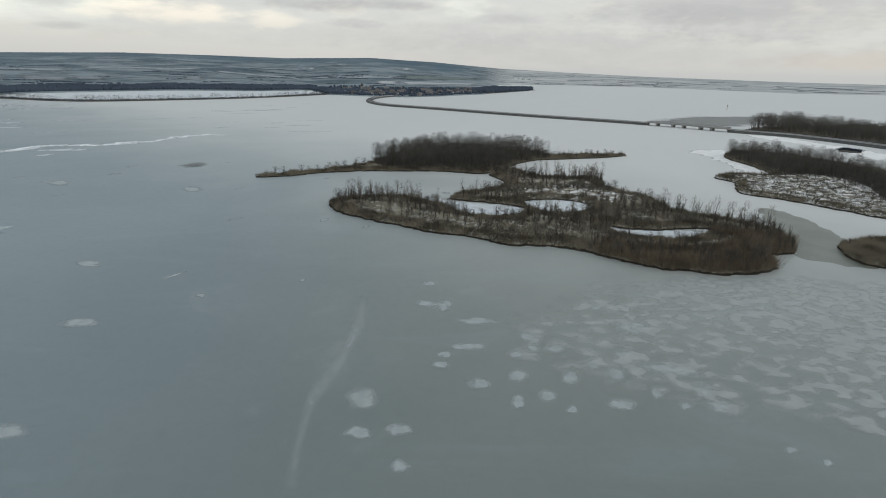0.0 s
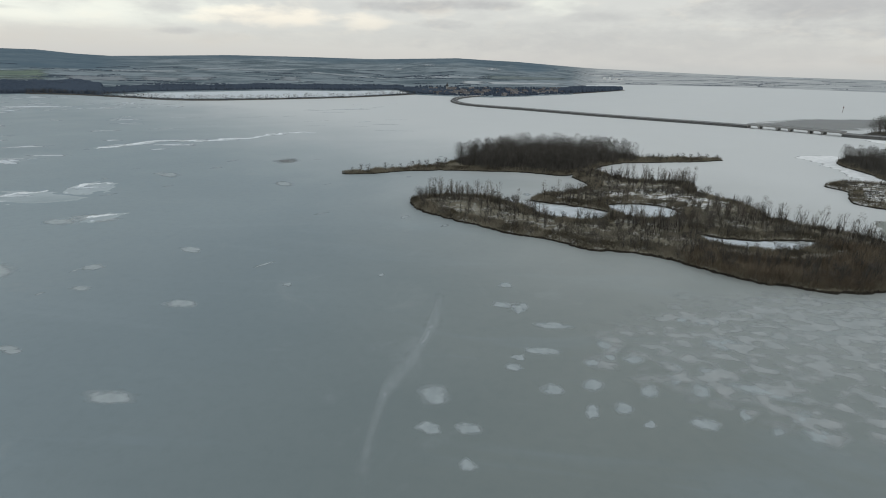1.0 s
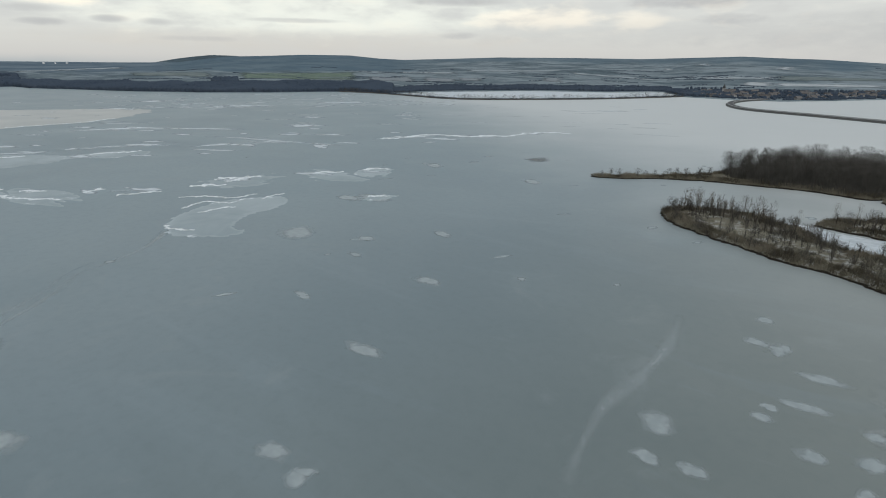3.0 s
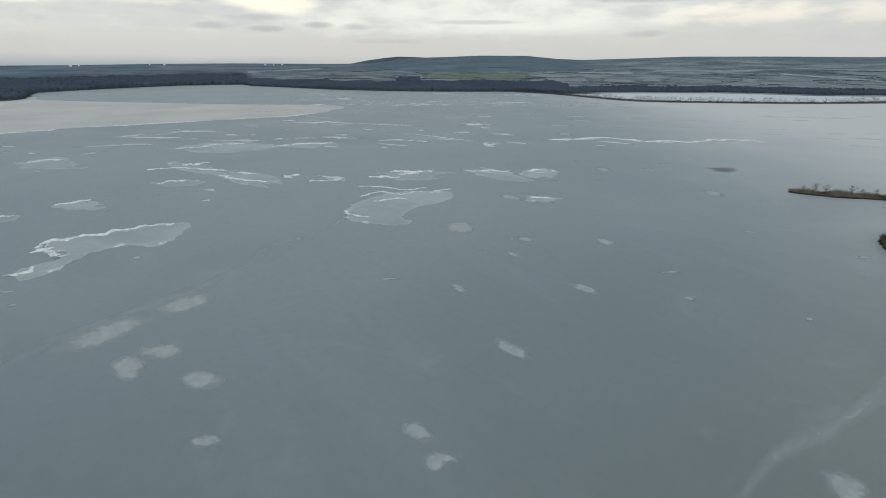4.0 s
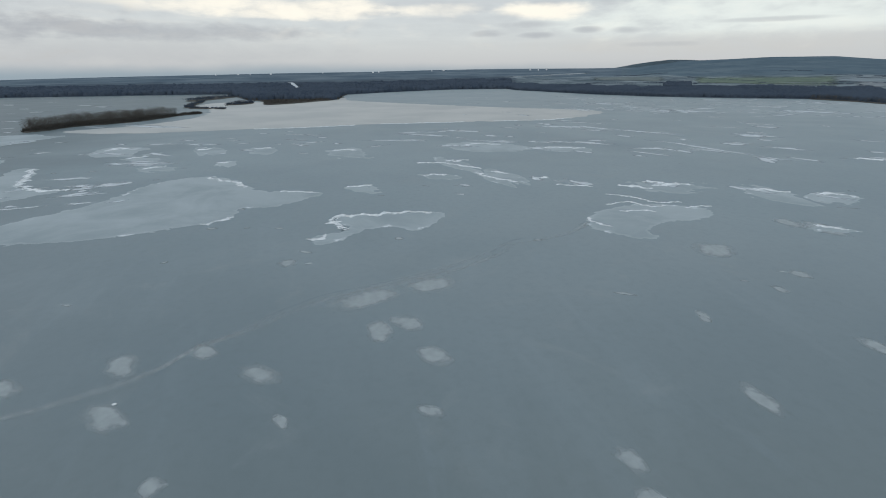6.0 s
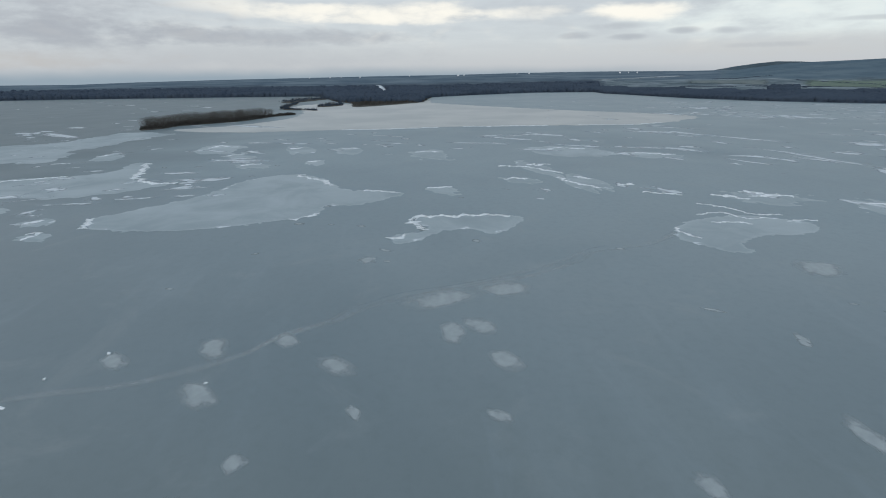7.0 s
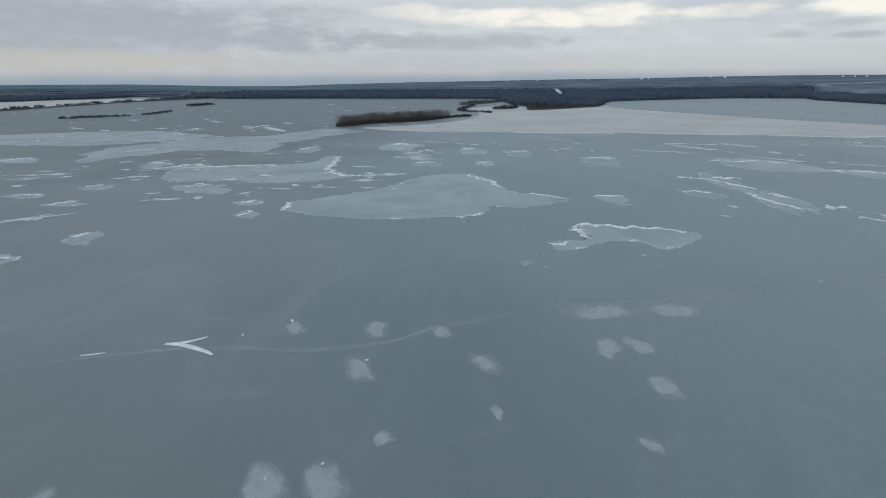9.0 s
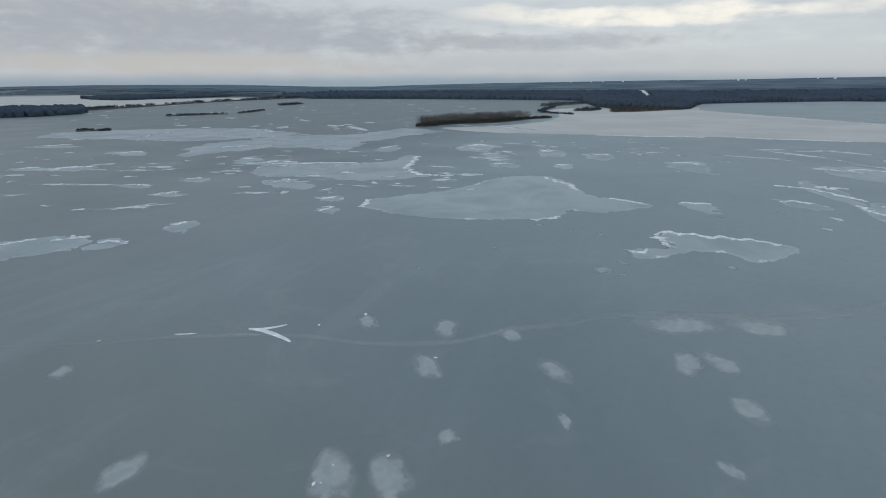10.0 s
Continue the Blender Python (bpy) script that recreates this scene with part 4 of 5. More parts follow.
for k, pond in enumerate(PONDS):
    sheet("pond_ice", "snow-covered ice of a pond in the marsh", STREAK, pond, 0.03, 1.5, 1.5, category="pond ice", soft=3.0)
marsh_spot = lambda p: (rough(p, 16.0, 5.0) > -0.15) & ~ellipse_filter(72, 266, 26, 12, -8)(p) & ~ellipse_filter(-12, 218, 22, 7, -20)(p)
tufts("reeds", marsh_island.scatter(26000, 0.25, 7, seed=21), 1.9, 5, 0.055, 0.35, REED, "dry brown reeds along the marsh island's shore", "reeds", seed=21)
tufts("brush", marsh_island.scatter(15000, 2, where=marsh_spot, seed=22), 1.7, 5, 0.05, 0.5, BRUSH, "low bare brush on the marsh", "brush", seed=22)
right_end = lambda p: ellipse_filter(95, 180, 42, 20, 12)(p) & ~ellipse_filter(86, 192, 27, 11, 0)(p)
tufts("brush", marsh_island.scatter(9000, 0.5, where=right_end, seed=23), 3.4, 7, 0.06, 0.8, WILLOW, "dense bare brown willow scrub", "brush", seed=23)
grove(spaced(marsh_island.scatter(130, 1.0, where=lambda p: ellipse_filter(-8, 245, 45, 10, 0)(p) | ellipse_filter(80, 305, 45, 9, 0)(p), seed=24), 2.2), SLIM, 0.55, 0.95,
      "slim bare young tree on the marsh", "trees of the marsh island", 24)
grove(spaced(marsh_island.scatter(110, 1.0, where=lambda p: ellipse_filter(105, 222, 32, 12, -30)(p) | ellipse_filter(60, 215, 40, 14, -15)(p), seed=25), 2.6), SLIM, 0.5, 0.95,
      "slim bare young tree on the marsh", "trees of the marsh island", 25)
grove(spaced(marsh_island.scatter(260, 0.8, seed=26), 3.4), BUSHY, 0.35, 0.85, "spreading bare bush on the marsh", "bushes of the marsh island", 26, "bush")

grove(spaced(marsh_island.scatter(150, 0.3, 5, where=lambda p: p[:, 1] < 226, seed=61), 2.4), BUSHY, 0.22, 0.45, "low dark bush on the marsh island's shore", "bushes of the marsh island", 61, "bush")
north_rim = lambda p: ellipse_filter(-10, 247, 46, 9, 3)(p) | ellipse_filter(72, 309, 34, 9, -6)(p)
pond_rims = lambda p: ellipse_filter(30, 217, 46, 8, -12)(p) | ellipse_filter(122, 214, 18, 16, 30)(p) | ellipse_filter(92, 238, 26, 9, -20)(p)
grove(spaced(marsh_island.scatter(90, 1.0, where=north_rim, seed=27), 1.8), COPPICE, 0.55, 1.05, "thicket of slender bare shoots", "thickets of the marsh island", 27, "thicket")
grove(spaced(marsh_island.scatter(150, 0.8, where=pond_rims, seed=28), 1.7), COPPICE, 0.45, 0.95, "thicket of slender bare shoots by a pond", "thickets of the marsh island", 28, "thicket")
joined_grove("scrub", spaced(marsh_island.scatter(260, 0.8, where=right_end, seed=29), 1.4), COPPICE, 0.4, 0.75, "dense scrub of bare willow shoots", 29)
joined_grove("scrub", spaced(marsh_island.scatter(320, 1.2, seed=30), 2.0), COPPICE, 0.3, 0.65, "scattered scrub of bare shoots on the marsh", 30)

# ---- islands by the causeway ----
right_island = Ground("reedy_island", "snowy reed island with a bare wood behind",
                      [(167, 327), (171, 311), (160, 283), (177, 265), (192, 246), (202, 232), (240, 190), (290, 180), (305, 250), (302, 330), (290, 390), (266, 432),
                       (242, 439), (222, 426), (215, 408), (215, 370), (208, 338), (186, 338)], step=1.8, waver=1.2,
                      snow=lambda p: np.clip(1.2 - 0.0 * p[:, 0], 0, 1) * (p[:, 1] < 345))
rim_wood = lambda p: inside_distance(p, spline([(217, 408), (216, 367), (213, 336), (238, 336), (243, 318), (239, 294), (226, 262), (255, 250), (285, 300), (280, 340), (275, 380), (262, 420), (240, 430), (225, 425)], 4)) > 0
wood = nearest_first(spaced(right_island.scatter(520, 2, where=rim_wood, seed=31), 3.0))
grove(wood[:45], FOREST, 0.5, 0.8, "bare leafless tree in a wood by the causeway", "trees of the reedy island", 31)
joined_grove("woods", wood[45:], DENSE, 0.5, 0.8, "dense bare wood by the causeway", 37)
tufts("undergrowth", right_island.scatter(6000, 1, where=rim_wood, seed=32), 5.5, 6, 0.10, 0.5, TWIG, "bare dark undergrowth in the wood", "undergrowth", seed=32)
tufts("reeds", right_island.scatter(9000, 0.25, 6, seed=33), 2.0, 5, 0.06, 0.4, REED, "dry brown reeds along the shore", "reeds", seed=33)
tufts("brush", right_island.scatter(9000, 3, where=lambda p: (p[:, 1] < 340) & (rough(p, 5.0, 3.0) > -0.05), seed=34), 1.6, 5, 0.06, 0.6, TWIG, "dark tussocks in the snow", "brush", seed=34)
grove(spaced(right_island.scatter(60, 1, 16, where=lambda p: p[:, 1] < 335, seed=35, tries=60), 3), SLIM + BUSHY, 0.5, 0.85, "slim bare tree on the snowy reed island", "trees of the reedy island", 35)
small_island = Ground("small_island", "small reed-covered island beside the channel",
                      [(150, 192), (143, 176), (146, 169), (158, 165), (185, 172), (190, 190), (170, 200)], step=1.2, waver=0.8)
tufts("reeds", small_island.scatter(5000, 0.2, seed=36), 2.2, 5, 0.055, 0.35, REED, "dry brown reeds", "reeds", seed=36)
sheet("channel_ice", "wet olive-grey thin ice in a channel between islands", CHANNEL,
      [(151, 247), (158, 244), (161, 227), (159, 202), (150, 178), (146, 166), (134, 170), (126, 177), (128, 190), (138, 222)], 0.02, 1.5, 1.5, category="channel")

# ---- frost, floes and ridges on the ice: x, y, half length, half width, turn ----
FROST_A = [(-15, 87, 3.0, 2.6, 123), (-14, 77, 2.1, 1.5, 171), (-7, 78, 2.1, 1.5, 176), (-6, 69, 1.4, 1.3, 124), (8, 93, 2.1, 1.6, 12),
    (0, 100, 1.7, 1.4, 5), (1, 104, 1.4, 1.2, 14), (6, 108, 3.7, 1.5, 3), (-4, 131, 2.8, 1.8, 4), (9, 121, 4.0, 1.9, 5), (-4, 145, 2.0, 1.7, 7),
    (16, 96, 2.3, 1.9, 56), (27, 96, 2.7, 1.5, 72), (21, 89, 2.2, 1.7, 58), (15, 87, 2.2, 1.1, 80), (17, 105, 1.9, 1.4, 22)]
FROST_B = [(21, 108, 1.5, 1.2, 44), (26, 108, 2.2, 1.5, 18), (21, 113, 3.0, 1.7, 129), (34, 106, 1.7, 1.2, 24), (37, 98, 2.8, 1.8, 55),
    (35, 87, 2.5, 1.6, 15), (33, 101, 2.4, 1.2, 70), (42, 106, 2.9, 1.4, 11), (48, 120, 4.0, 2.8, 31), (48, 131, 3.2, 1.7, 11),
    (42, 131, 2.0, 1.4, 56), (25, 85, 1.2, 0.9, 42), (54, 87, 2.5, 2.0, 169), (53, 92, 2.7, 1.5, 49), (50, 100, 5.6, 2.2, 169),
    (43, 91, 2.0, 1.0, 67)]
FROST_C = [(47, 87, 1.5, 0.9, 48), (81, 95, 4.1, 2.3, 151), (68, 100, 4.1, 2.7, 149), (85, 115, 7.1, 3.4, 162), (73, 119, 6.2, 3.2, 161),
    (60, 75, 1.4, 0.7, 25), (64, 72, 1.2, 0.6, 33), (75, 88, 4.4, 2.1, 152), (70, 107, 5.5, 3.0, 157), (62, 112, 4.9, 2.4, 168),
    (62, 127, 7.0, 2.2, 173), (87, 132, 9.9, 2.4, 172), (91, 105, 5.3, 2.7, 166), (-200, 270, 7.2, 3.9, 142), (-127, 262, 5.9, 4.0, 132),
    (-111, 155, 3.9, 2.2, 161)]
FROST_D = [(-75, 75, 4.6, 2.1, 1), (-88, 115, 4.2, 2.1, 2), (-121, 119, 2.9, 1.4, 176), (-110, 87, 2.4, 1.1, 178), (-112, 155, 3.0, 2.0, 160),
    (-66, 133, 1.3, 1.1, 139), (-170, 182, 9.4, 4.8, 180), (-180, 175, 6.7, 3.6, 174)]
FROST_E = [(-64, 42, 3.0, 1.8, 9), (-56, 42, 1.8, 0.9, 22), (-108, 86, 1.8, 1.2, 178), (-130, 134, 3.2, 2.4, 3), (-120, 118, 1.9, 1.5, 180),
    (-110, 154, 2.5, 2.0, 15), (-65, 133, 1.4, 1.2, 110), (-175, 179, 14.3, 6.4, 26)]
FROST_F = [(-56, 40, 2.0, 1.7, 15), (-74, 75, 3.6, 2.8, 18), (-66, 133, 1.7, 0.9, 102), (-156, 123, 7.1, 5.9, 118), (-109, 87, 2.3, 1.9, 82),
    (-103, 16, 4.1, 3.0, 26), (-120, 12, 4.6, 3.1, 39), (-117, 5, 4.8, 2.7, 6), (-83, 12, 2.5, 1.5, 51), (-102, -21, 4.9, 2.4, 46),
    (-85, -15, 2.0, 1.1, 28), (-137, 2, 9.6, 5.3, 117), (-144, 22, 7.0, 4.8, 104), (-171, -22, 3.4, 2.7, 4), (-191, 17, 2.1, 1.4, 13)]
FROST_G = [(-102, -22, 6.0, 2.6, 39), (-111, -51, 4.7, 2.9, 27), (-92, -47, 5.4, 2.7, 45), (-114, -35, 3.6, 2.1, 35), (-108, 86, 1.9, 1.3, 96)]
FROST_H = [(-111, -50, 4.7, 2.9, 36), (-106, -71, 4.4, 2.2, 40), (-171, -22, 3.1, 2.8, 52), (-109, 86, 2.1, 1.0, 113)]
FROST_I = [(-57, -118, 3.0, 1.9, 39), (-42, -77, 4.0, 2.7, 11), (-56, -46, 6.7, 3.4, 41), (-59, -37, 5.4, 3.2, 39), (-72, -33, 2.0, 1.8, 26),
    (-105, -71, 3.1, 2.5, 46), (-84, 12, 2.1, 1.7, 115), (-173, -22, 3.3, 2.5, 149)]
FLOE_A = [(-284, 6, 11.8, 7.3, 37), (-418, -1, 25.5, 13.0, 11), (-445, -66, 21.6, 9.9, 20), (-426, 111, 28.2, 21.3, 40), (-402, 168, 20.6, 13.1, 58),
    (-346, 72, 28.7, 8.1, 16), (-299, 88, 23.6, 8.8, 10), (-309, 52, 12.5, 7.7, 49), (-254, 168, 18.0, 13.3, 67), (-226, 206, 20.5, 10.0, 179),
    (-213, 233, 13.3, 9.6, 102), (-170, 184, 8.0, 4.1, 69)]
FLOE_B = [(-463, -179, 30.0, 18.0, 35), (-421, -150, 14.1, 9.0, 36), (-451, -109, 22.4, 11.2, 18), (-454, -69, 22.1, 11.5, 12),
    (-383, -82, 13.5, 6.5, 15), (-422, -252, 21.4, 8.5, 16), (-373, -123, 11.7, 8.5, 48), (-226, -171, 6.6, 5.4, 70), (-202, -156, 6.4, 3.3, 65),
    (-250, -221, 18.3, 8.8, 66)]
FLOE_C = [(-254, -228, 18.1, 13.2, 74), (-123, -201, 6.5, 6.2, 153), (-154, -196, 9.4, 6.0, 28), (-238, -286, 8.9, 5.4, 91),
    (-310, -288, 26.2, 8.5, 111), (-233, -401, 20.4, 9.2, 100), (-307, -444, 19.5, 10.1, 96), (-221, -428, 17.9, 7.0, 103),
    (-198, -260, 9.9, 4.4, 106), (-207, -300, 10.9, 5.0, 103), (-375, -387, 20.8, 13.5, 69), (-319, -319, 14.0, 8.1, 57),
    (-311, -563, 23.8, 8.6, 105), (-206, -158, 5.4, 4.4, 79)]
STREAK_A = [(-519, 77, 28.5, 10.4, 59), (-485, 58, 13.7, 6.9, 54), (-477, -9, 7.5, 4.2, 18), (-473, -39, 8.7, 4.8, 39), (-460, 128, 29.3, 7.5, 61),
    (-437, 186, 37.2, 9.7, 61), (-388, 238, 16.8, 7.1, 62), (-299, 374, 33.0, 10.0, 64), (-258, 409, 27.7, 12.4, 38), (-224, 465, 18.8, 7.3, 69),
    (-559, 239, 31.5, 15.5, 60), (-548, 119, 22.6, 9.9, 58), (-291, 106, 6.9, 4.8, 167), (-276, 124, 13.1, 5.7, 31), (-280, 62, 5.6, 4.0, 44),
    (-260, 55, 3.4, 2.3, 46)]
STREAK_B = [(-428, 206, 19.6, 7.5, 24), (-396, 237, 13.0, 5.4, 24), (-319, 284, 12.7, 9.1, 161), (-355, 208, 7.6, 4.1, 16),
    (-543, 264, 28.9, 10.2, 27), (-433, 295, 9.0, 5.7, 167), (-922, 465, 48.2, 24.1, 26), (-730, 504, 52.9, 21.4, 32), (-666, 655, 43.8, 26.8, 31),
    (-259, 772, 34.7, 15.6, 39), (-442, 535, 20.6, 11.8, 32), (-240, 205, 12.4, 4.7, 26), (-218, 231, 12.9, 5.1, 27), (-260, 169, 10.1, 6.0, 58)]
STREAK_C = [(-200, -326, 31.5, 3.6, 113), (-191, -352, 17.9, 3.6, 112), (-226, -416, 13.1, 4.8, 106), (-259, -365, 17.2, 5.2, 110),
    (-274, -372, 13.6, 5.5, 106), (-274, -175, 7.6, 5.4, 41), (-240, -183, 5.2, 4.1, 66), (-224, -175, 6.7, 2.8, 110), (-551, 99, 28.6, 7.4, 115),
    (-547, 69, 33.9, 7.7, 114), (-493, 52, 20.4, 7.9, 119), (-438, 90, 17.3, 8.4, 70), (-488, -33, 14.5, 7.2, 119), (-453, 26, 10.9, 5.5, 123)]
def single(ovals):
    """The ovals without those that lie on an earlier one."""
    kept = []
    for o in ovals:
        if all(math.hypot(o[0] - k[0], o[1] - k[1]) > 0.75 * max(min(o[2], k[2]), 2.0) for k in kept):
            kept.append(o)
    return kept


seed = 1
for oval in single(FROST_A + FROST_B + FROST_C[:1] + FROST_C[5:7] + FROST_C[13:] + FROST_D + FROST_E + FROST_F + FROST_G + FROST_H + FROST_I):
    seed += 1
    x, y, a, b, turn = oval
    patch("frost_patch", "pale round patch of frost on the grey ice" if a < 4 else "pale drawn-out patch of frost on the grey ice", FROST, x, y, a * 1.15, b * 1.15, turn, 0.012 + 0.0007 * (seed % 20), "frost patches on the ice", seed)
for oval in single(FLOE_A + FLOE_B + FLOE_C):
    seed += 1
    x, y, a, b, turn = oval
    floe = patch("ice_floe", "lighter ice floe with a broken white rim", FLOE, x, y, a * 1.1, b * 1.1, turn, 0.03 + 0.001 * (seed % 20), "ice floes", seed, 0.6, "ice floe")
    if floe:
        # a broken white rim on the side away from the camera
        out = np.array((x, y)) / math.hypot(x, y)
        side = np.array((-out[1], out[0]))
        c, s = math.cos(radians(turn)), math.sin(radians(turn))
        wide = math.hypot(a * (c * side[0] + s * side[1]), b * (-s * side[0] + c * side[1]))
        deep = math.hypot(a * (c * out[0] + s * out[1]), b * (-s * out[0] + c * out[1]))
        rng = random.Random(seed)
        start, stop = -0.9 + 0.5 * rng.random(), 0.2 + 0.7 * rng.random()
        line = [np.array((x, y)) + side * wide * u * -1 + out * deep * (0.75 * math.sqrt(max(0, 1 - u * u)) + 0.2 * rng.uniform(-1, 1)) for u in np.linspace(start, stop, 6)]
        ridge("rim", line, 0.5 + 0.0035 * math.hypot(x, y), 0.25, floe, seed, "broken white ice along the rim")
for oval in single(STREAK_A + STREAK_B + STREAK_C):
    seed += 1
    x, y, a, b, turn = oval
    patch("snow_streak", "thin white streak of blown snow on the ice", STREAK, x, y, a, b * 0.8, turn, 0.05 + 0.001 * (seed % 20), "snow streaks on the ice", seed, 0.9, "snow streak")


def scattered(name, label, mat, count, az0, az1, r0, r1, long, thin, turn, z, seed, ragged=0.8, category="snow"):
    """Many small crusts in one mesh, too many to count."""
    rng = np.random.default_rng(seed)
    n = 9
    u = np.stack(np.meshgrid(np.linspace(-1.4, 1.4, n), np.linspace(-1.4, 1.4, n), indexing="ij"), -1).reshape(-1, 2)
    v, f, cover = [], [], []
    for k in range(count):
        r = r0 * (r1 / r0) ** rng.uniform()
        q = polar(rng.uniform(az0, az1), r)
        a, b = long * rng.lognormal(0, 0.45), thin * rng.lognormal(0, 0.4)
        w = radians(turn + rng.normal(0, 14))
        c, s = math.cos(w), math.sin(w)
        cv = 1 - np.hypot(u[:, 0], u[:, 1]) + ragged * np.array([noise.fractal((p[0] * 1.6 + k * 3.1, p[1] * 1.6, seed), 1.0, 2.0, 3) for p in u])
        cv -= np.clip(np.abs(u).max(1) - 1.15, 0, 1) * 4
        used, faces = grid_faces(cv > -0.4, n, n)
        o = len(v)
        for i in used:
            v.append((q[0] + c * a * u[i, 0] - s * b * u[i, 1], q[1] + s * a * u[i, 0] + c * b * u[i, 1], z + 0.001 * (k % 15)))
            cover.append(cv[i])
        f += [face + o for face in faces]
    tagged(new(name, mesh_of(name, v, f, [mat], cover, smooth=True)), label, category, kind="stuff")


frost_net = sheet("frost_field", "field of soft frost blotches that run together", FROST_NET, [(27, 100), (42, 90), (58, 86), (73, 80), (84, 76), (112, 88), (140, 120), (142, 152), (92, 156), (46, 145), (24, 128), (17, 112)], 0.035, 2.0, 3.0, category="frost", soft=12.0)
tagged(frost_net, kind="stuff")
scattered("frost_field", "sparse small frost patches on the ice", FROST, 45, -12, 120, 130, 420, 2.2, 1.2, 60, 0.03, 62, 0.6, "frost")
scattered("snow_streaks", "many thin snow streaks on the ice off the far shore", STREAK, 170, 34, 68, 850, 1320, 13, 7, 30, 0.12, 68)
scattered("snow_streaks", "many thin snow streaks on the distant ice", STREAK, 100, 36, 78, 420, 1250, 12, 5, 32, 0.08, 63)
scattered("snow_streaks", "many thin snow streaks on the distant ice", STREAK, 24, 78, 112, 420, 600, 10, 4, 60, 0.08, 64)
scattered("snow_streaks", "many thin snow streaks on the distant ice", STREAK, 120, 112, 156, 300, 700, 6.5, 3.4, 110, 0.08, 65)
scattered("snow_streaks", "many thin snow streaks on the distant ice", STREAK, 90, 108, 150, 700, 1700, 15, 8, 60, 0.10, 66)
scattered("snow_streaks", "thin snow streaks on the distant ice", STREAK, 26, 14, 40, 450, 1000, 14, 4, 30, 0.08, 67)

boot = sheet("ice_floe", "large boot-shaped floe with a white pressure ridge", FLOE,
             [(-188, -14), (-198, -16), (-202, -10), (-204, -4), (-211, -2), (-219, -7), (-229, -5), (-228, 8), (-228, 21), (-228, 36), (-222, 41), (-208, 33),
              (-200, 24), (-207, 16), (-206, 7), (-199, 0), (-192, -5)], 0.05, 0.9, 0.8, "ice floes", soft=5.0)
ridge("ridge", [(-206, -2), (-220, -7), (-228, -5), (-227, 8), (-229, 22), (-227, 35)], 1.7, 0.5, boot, 3, "white pressure ridge")
ridge("ridge", [(-195, -16), (-197, -14), (-200, -10)], 1.5, 0.5, boot, 4, "white pressure ridge")
hook = sheet("ice_floe", "large hook-shaped floe with broken edges", FLOE,
             [(-198, 96), (-211, 105), (-219, 120), (-222, 138), (-215, 149), (-208, 157), (-198, 153), (-192, 140), (-192, 129), (-187, 119), (-180, 113), (-173, 113), (-172, 106), (-177, 101), (-185, 96), (-191, 94)], 0.052, 0.8, 0.7, "ice floes", soft=5.0)
for k, line in enumerate(([(-245, 127), (-237, 136), (-224, 142), (-222, 154)], [(-224, 117), (-227, 130), (-216, 135), (-218, 144)], [(-205, 99), (-198, 98), (-189, 102)], [(-211, 149), (-213, 157), (-211, 162)], [(-211, 117), (-211, 129), (-207, 132)])):
    ridge("ridge", line, 0.7, 0.3, hook, 5 + 10 * k, "white broken ice")
broad = sheet("ice_floe", "very broad pale floe with a ragged lobed edge", FLOE,
              [(-216, -142), (-211, -120), (-212, -96), (-224, -67), (-234, -52), (-252, -50), (-251, -36), (-275, -14), (-285, -28), (-286, -44), (-305, -57),
               (-323, -67), (-337, -84), (-323, -109), (-284, -119), (-260, -130), (-242, -144), (-231, -151)], 0.054, 1.3, 1.1, "ice floes", soft=6.0)
ridge("ridge", [(-333, -83), (-323, -74), (-318, -66), (-300, -56)], 1.6, 0.4, broad, 7, "white pressure ridge")
ridge("ridge", [(-286, -36), (-283, -26), (-277, -17)], 1.2, 0.3, broad, 8, "white broken ice")
ridge("ridge", [(-216, -144), (-226, -148), (-231, -152)], 1.6, 0.5, broad, 9, "white broken ice")
ridge("ridge", [(-236, -53), (-230, -55), (-226, -62)], 1.4, 0.3, broad, 10, "white broken ice")
floe = sheet("ice_floe", "broad pale floe with a forked white ridge", FLOE,
             [(-266, -262), (-304, -288), (-333, -258), (-349, -216), (-394, -212), (-370, -192), (-336, -185), (-316, -167), (-312, -149), (-290, -169),
              (-274, -194), (-278, -217), (-268, -239)], 0.056, 1.5, 2.0, "ice floes", soft=7.0)
ridge("ridge", [(-390, -204), (-338, -186), (-316, -167), (-312, -150)], 1.8, 0.4, floe, 11, "white pressure ridge")
ridge("ridge", [(-310, -288), (-325, -262), (-340, -230)], 1.6, 0.3, floe, 12, "white broken ice")
sheet("ice_sheet", "wide sheet of lighter ice", FLOE, [(-312, -385), (-373, -435), (-423, -431), (-483, -366), (-612, -340), (-597, -285), (-506, -295), (-450, -301),
      (-397, -284), (-401, -348), (-359, -374)], 0.06, 2.5, 4.0, "ice sheets", "ice sheet", 8.0)
floe = sheet("ice_floe", "pale floe with white broken ice on it", FLOE, [(-87, -221), (-103, -212), (-114, -207), (-124, -212), (-121, -229), (-113, -238), (-97, -245)], 0.05, 1.0, 1.2, "ice floes", soft=5.0)
ridge("ridge", [(-117, -226), (-122, -222), (-126, -216)], 1.3, 0.5, floe, 13, "white broken ice")
ridge("ridge", [(-104, -238), (-110, -236), (-116, -234)], 1.0, 0.4, floe, 14, "white broken ice")
sheet("ice_sheet", "wide sheet of lighter ice", FLOE, [(-363, -675), (-433, -705), (-504, -616), (-540, -524), (-499, -424), (-442, -447), (-400, -476), (-378, -589)], 0.064, 3.5, 5.0, "ice sheets", "ice sheet", 9.0)
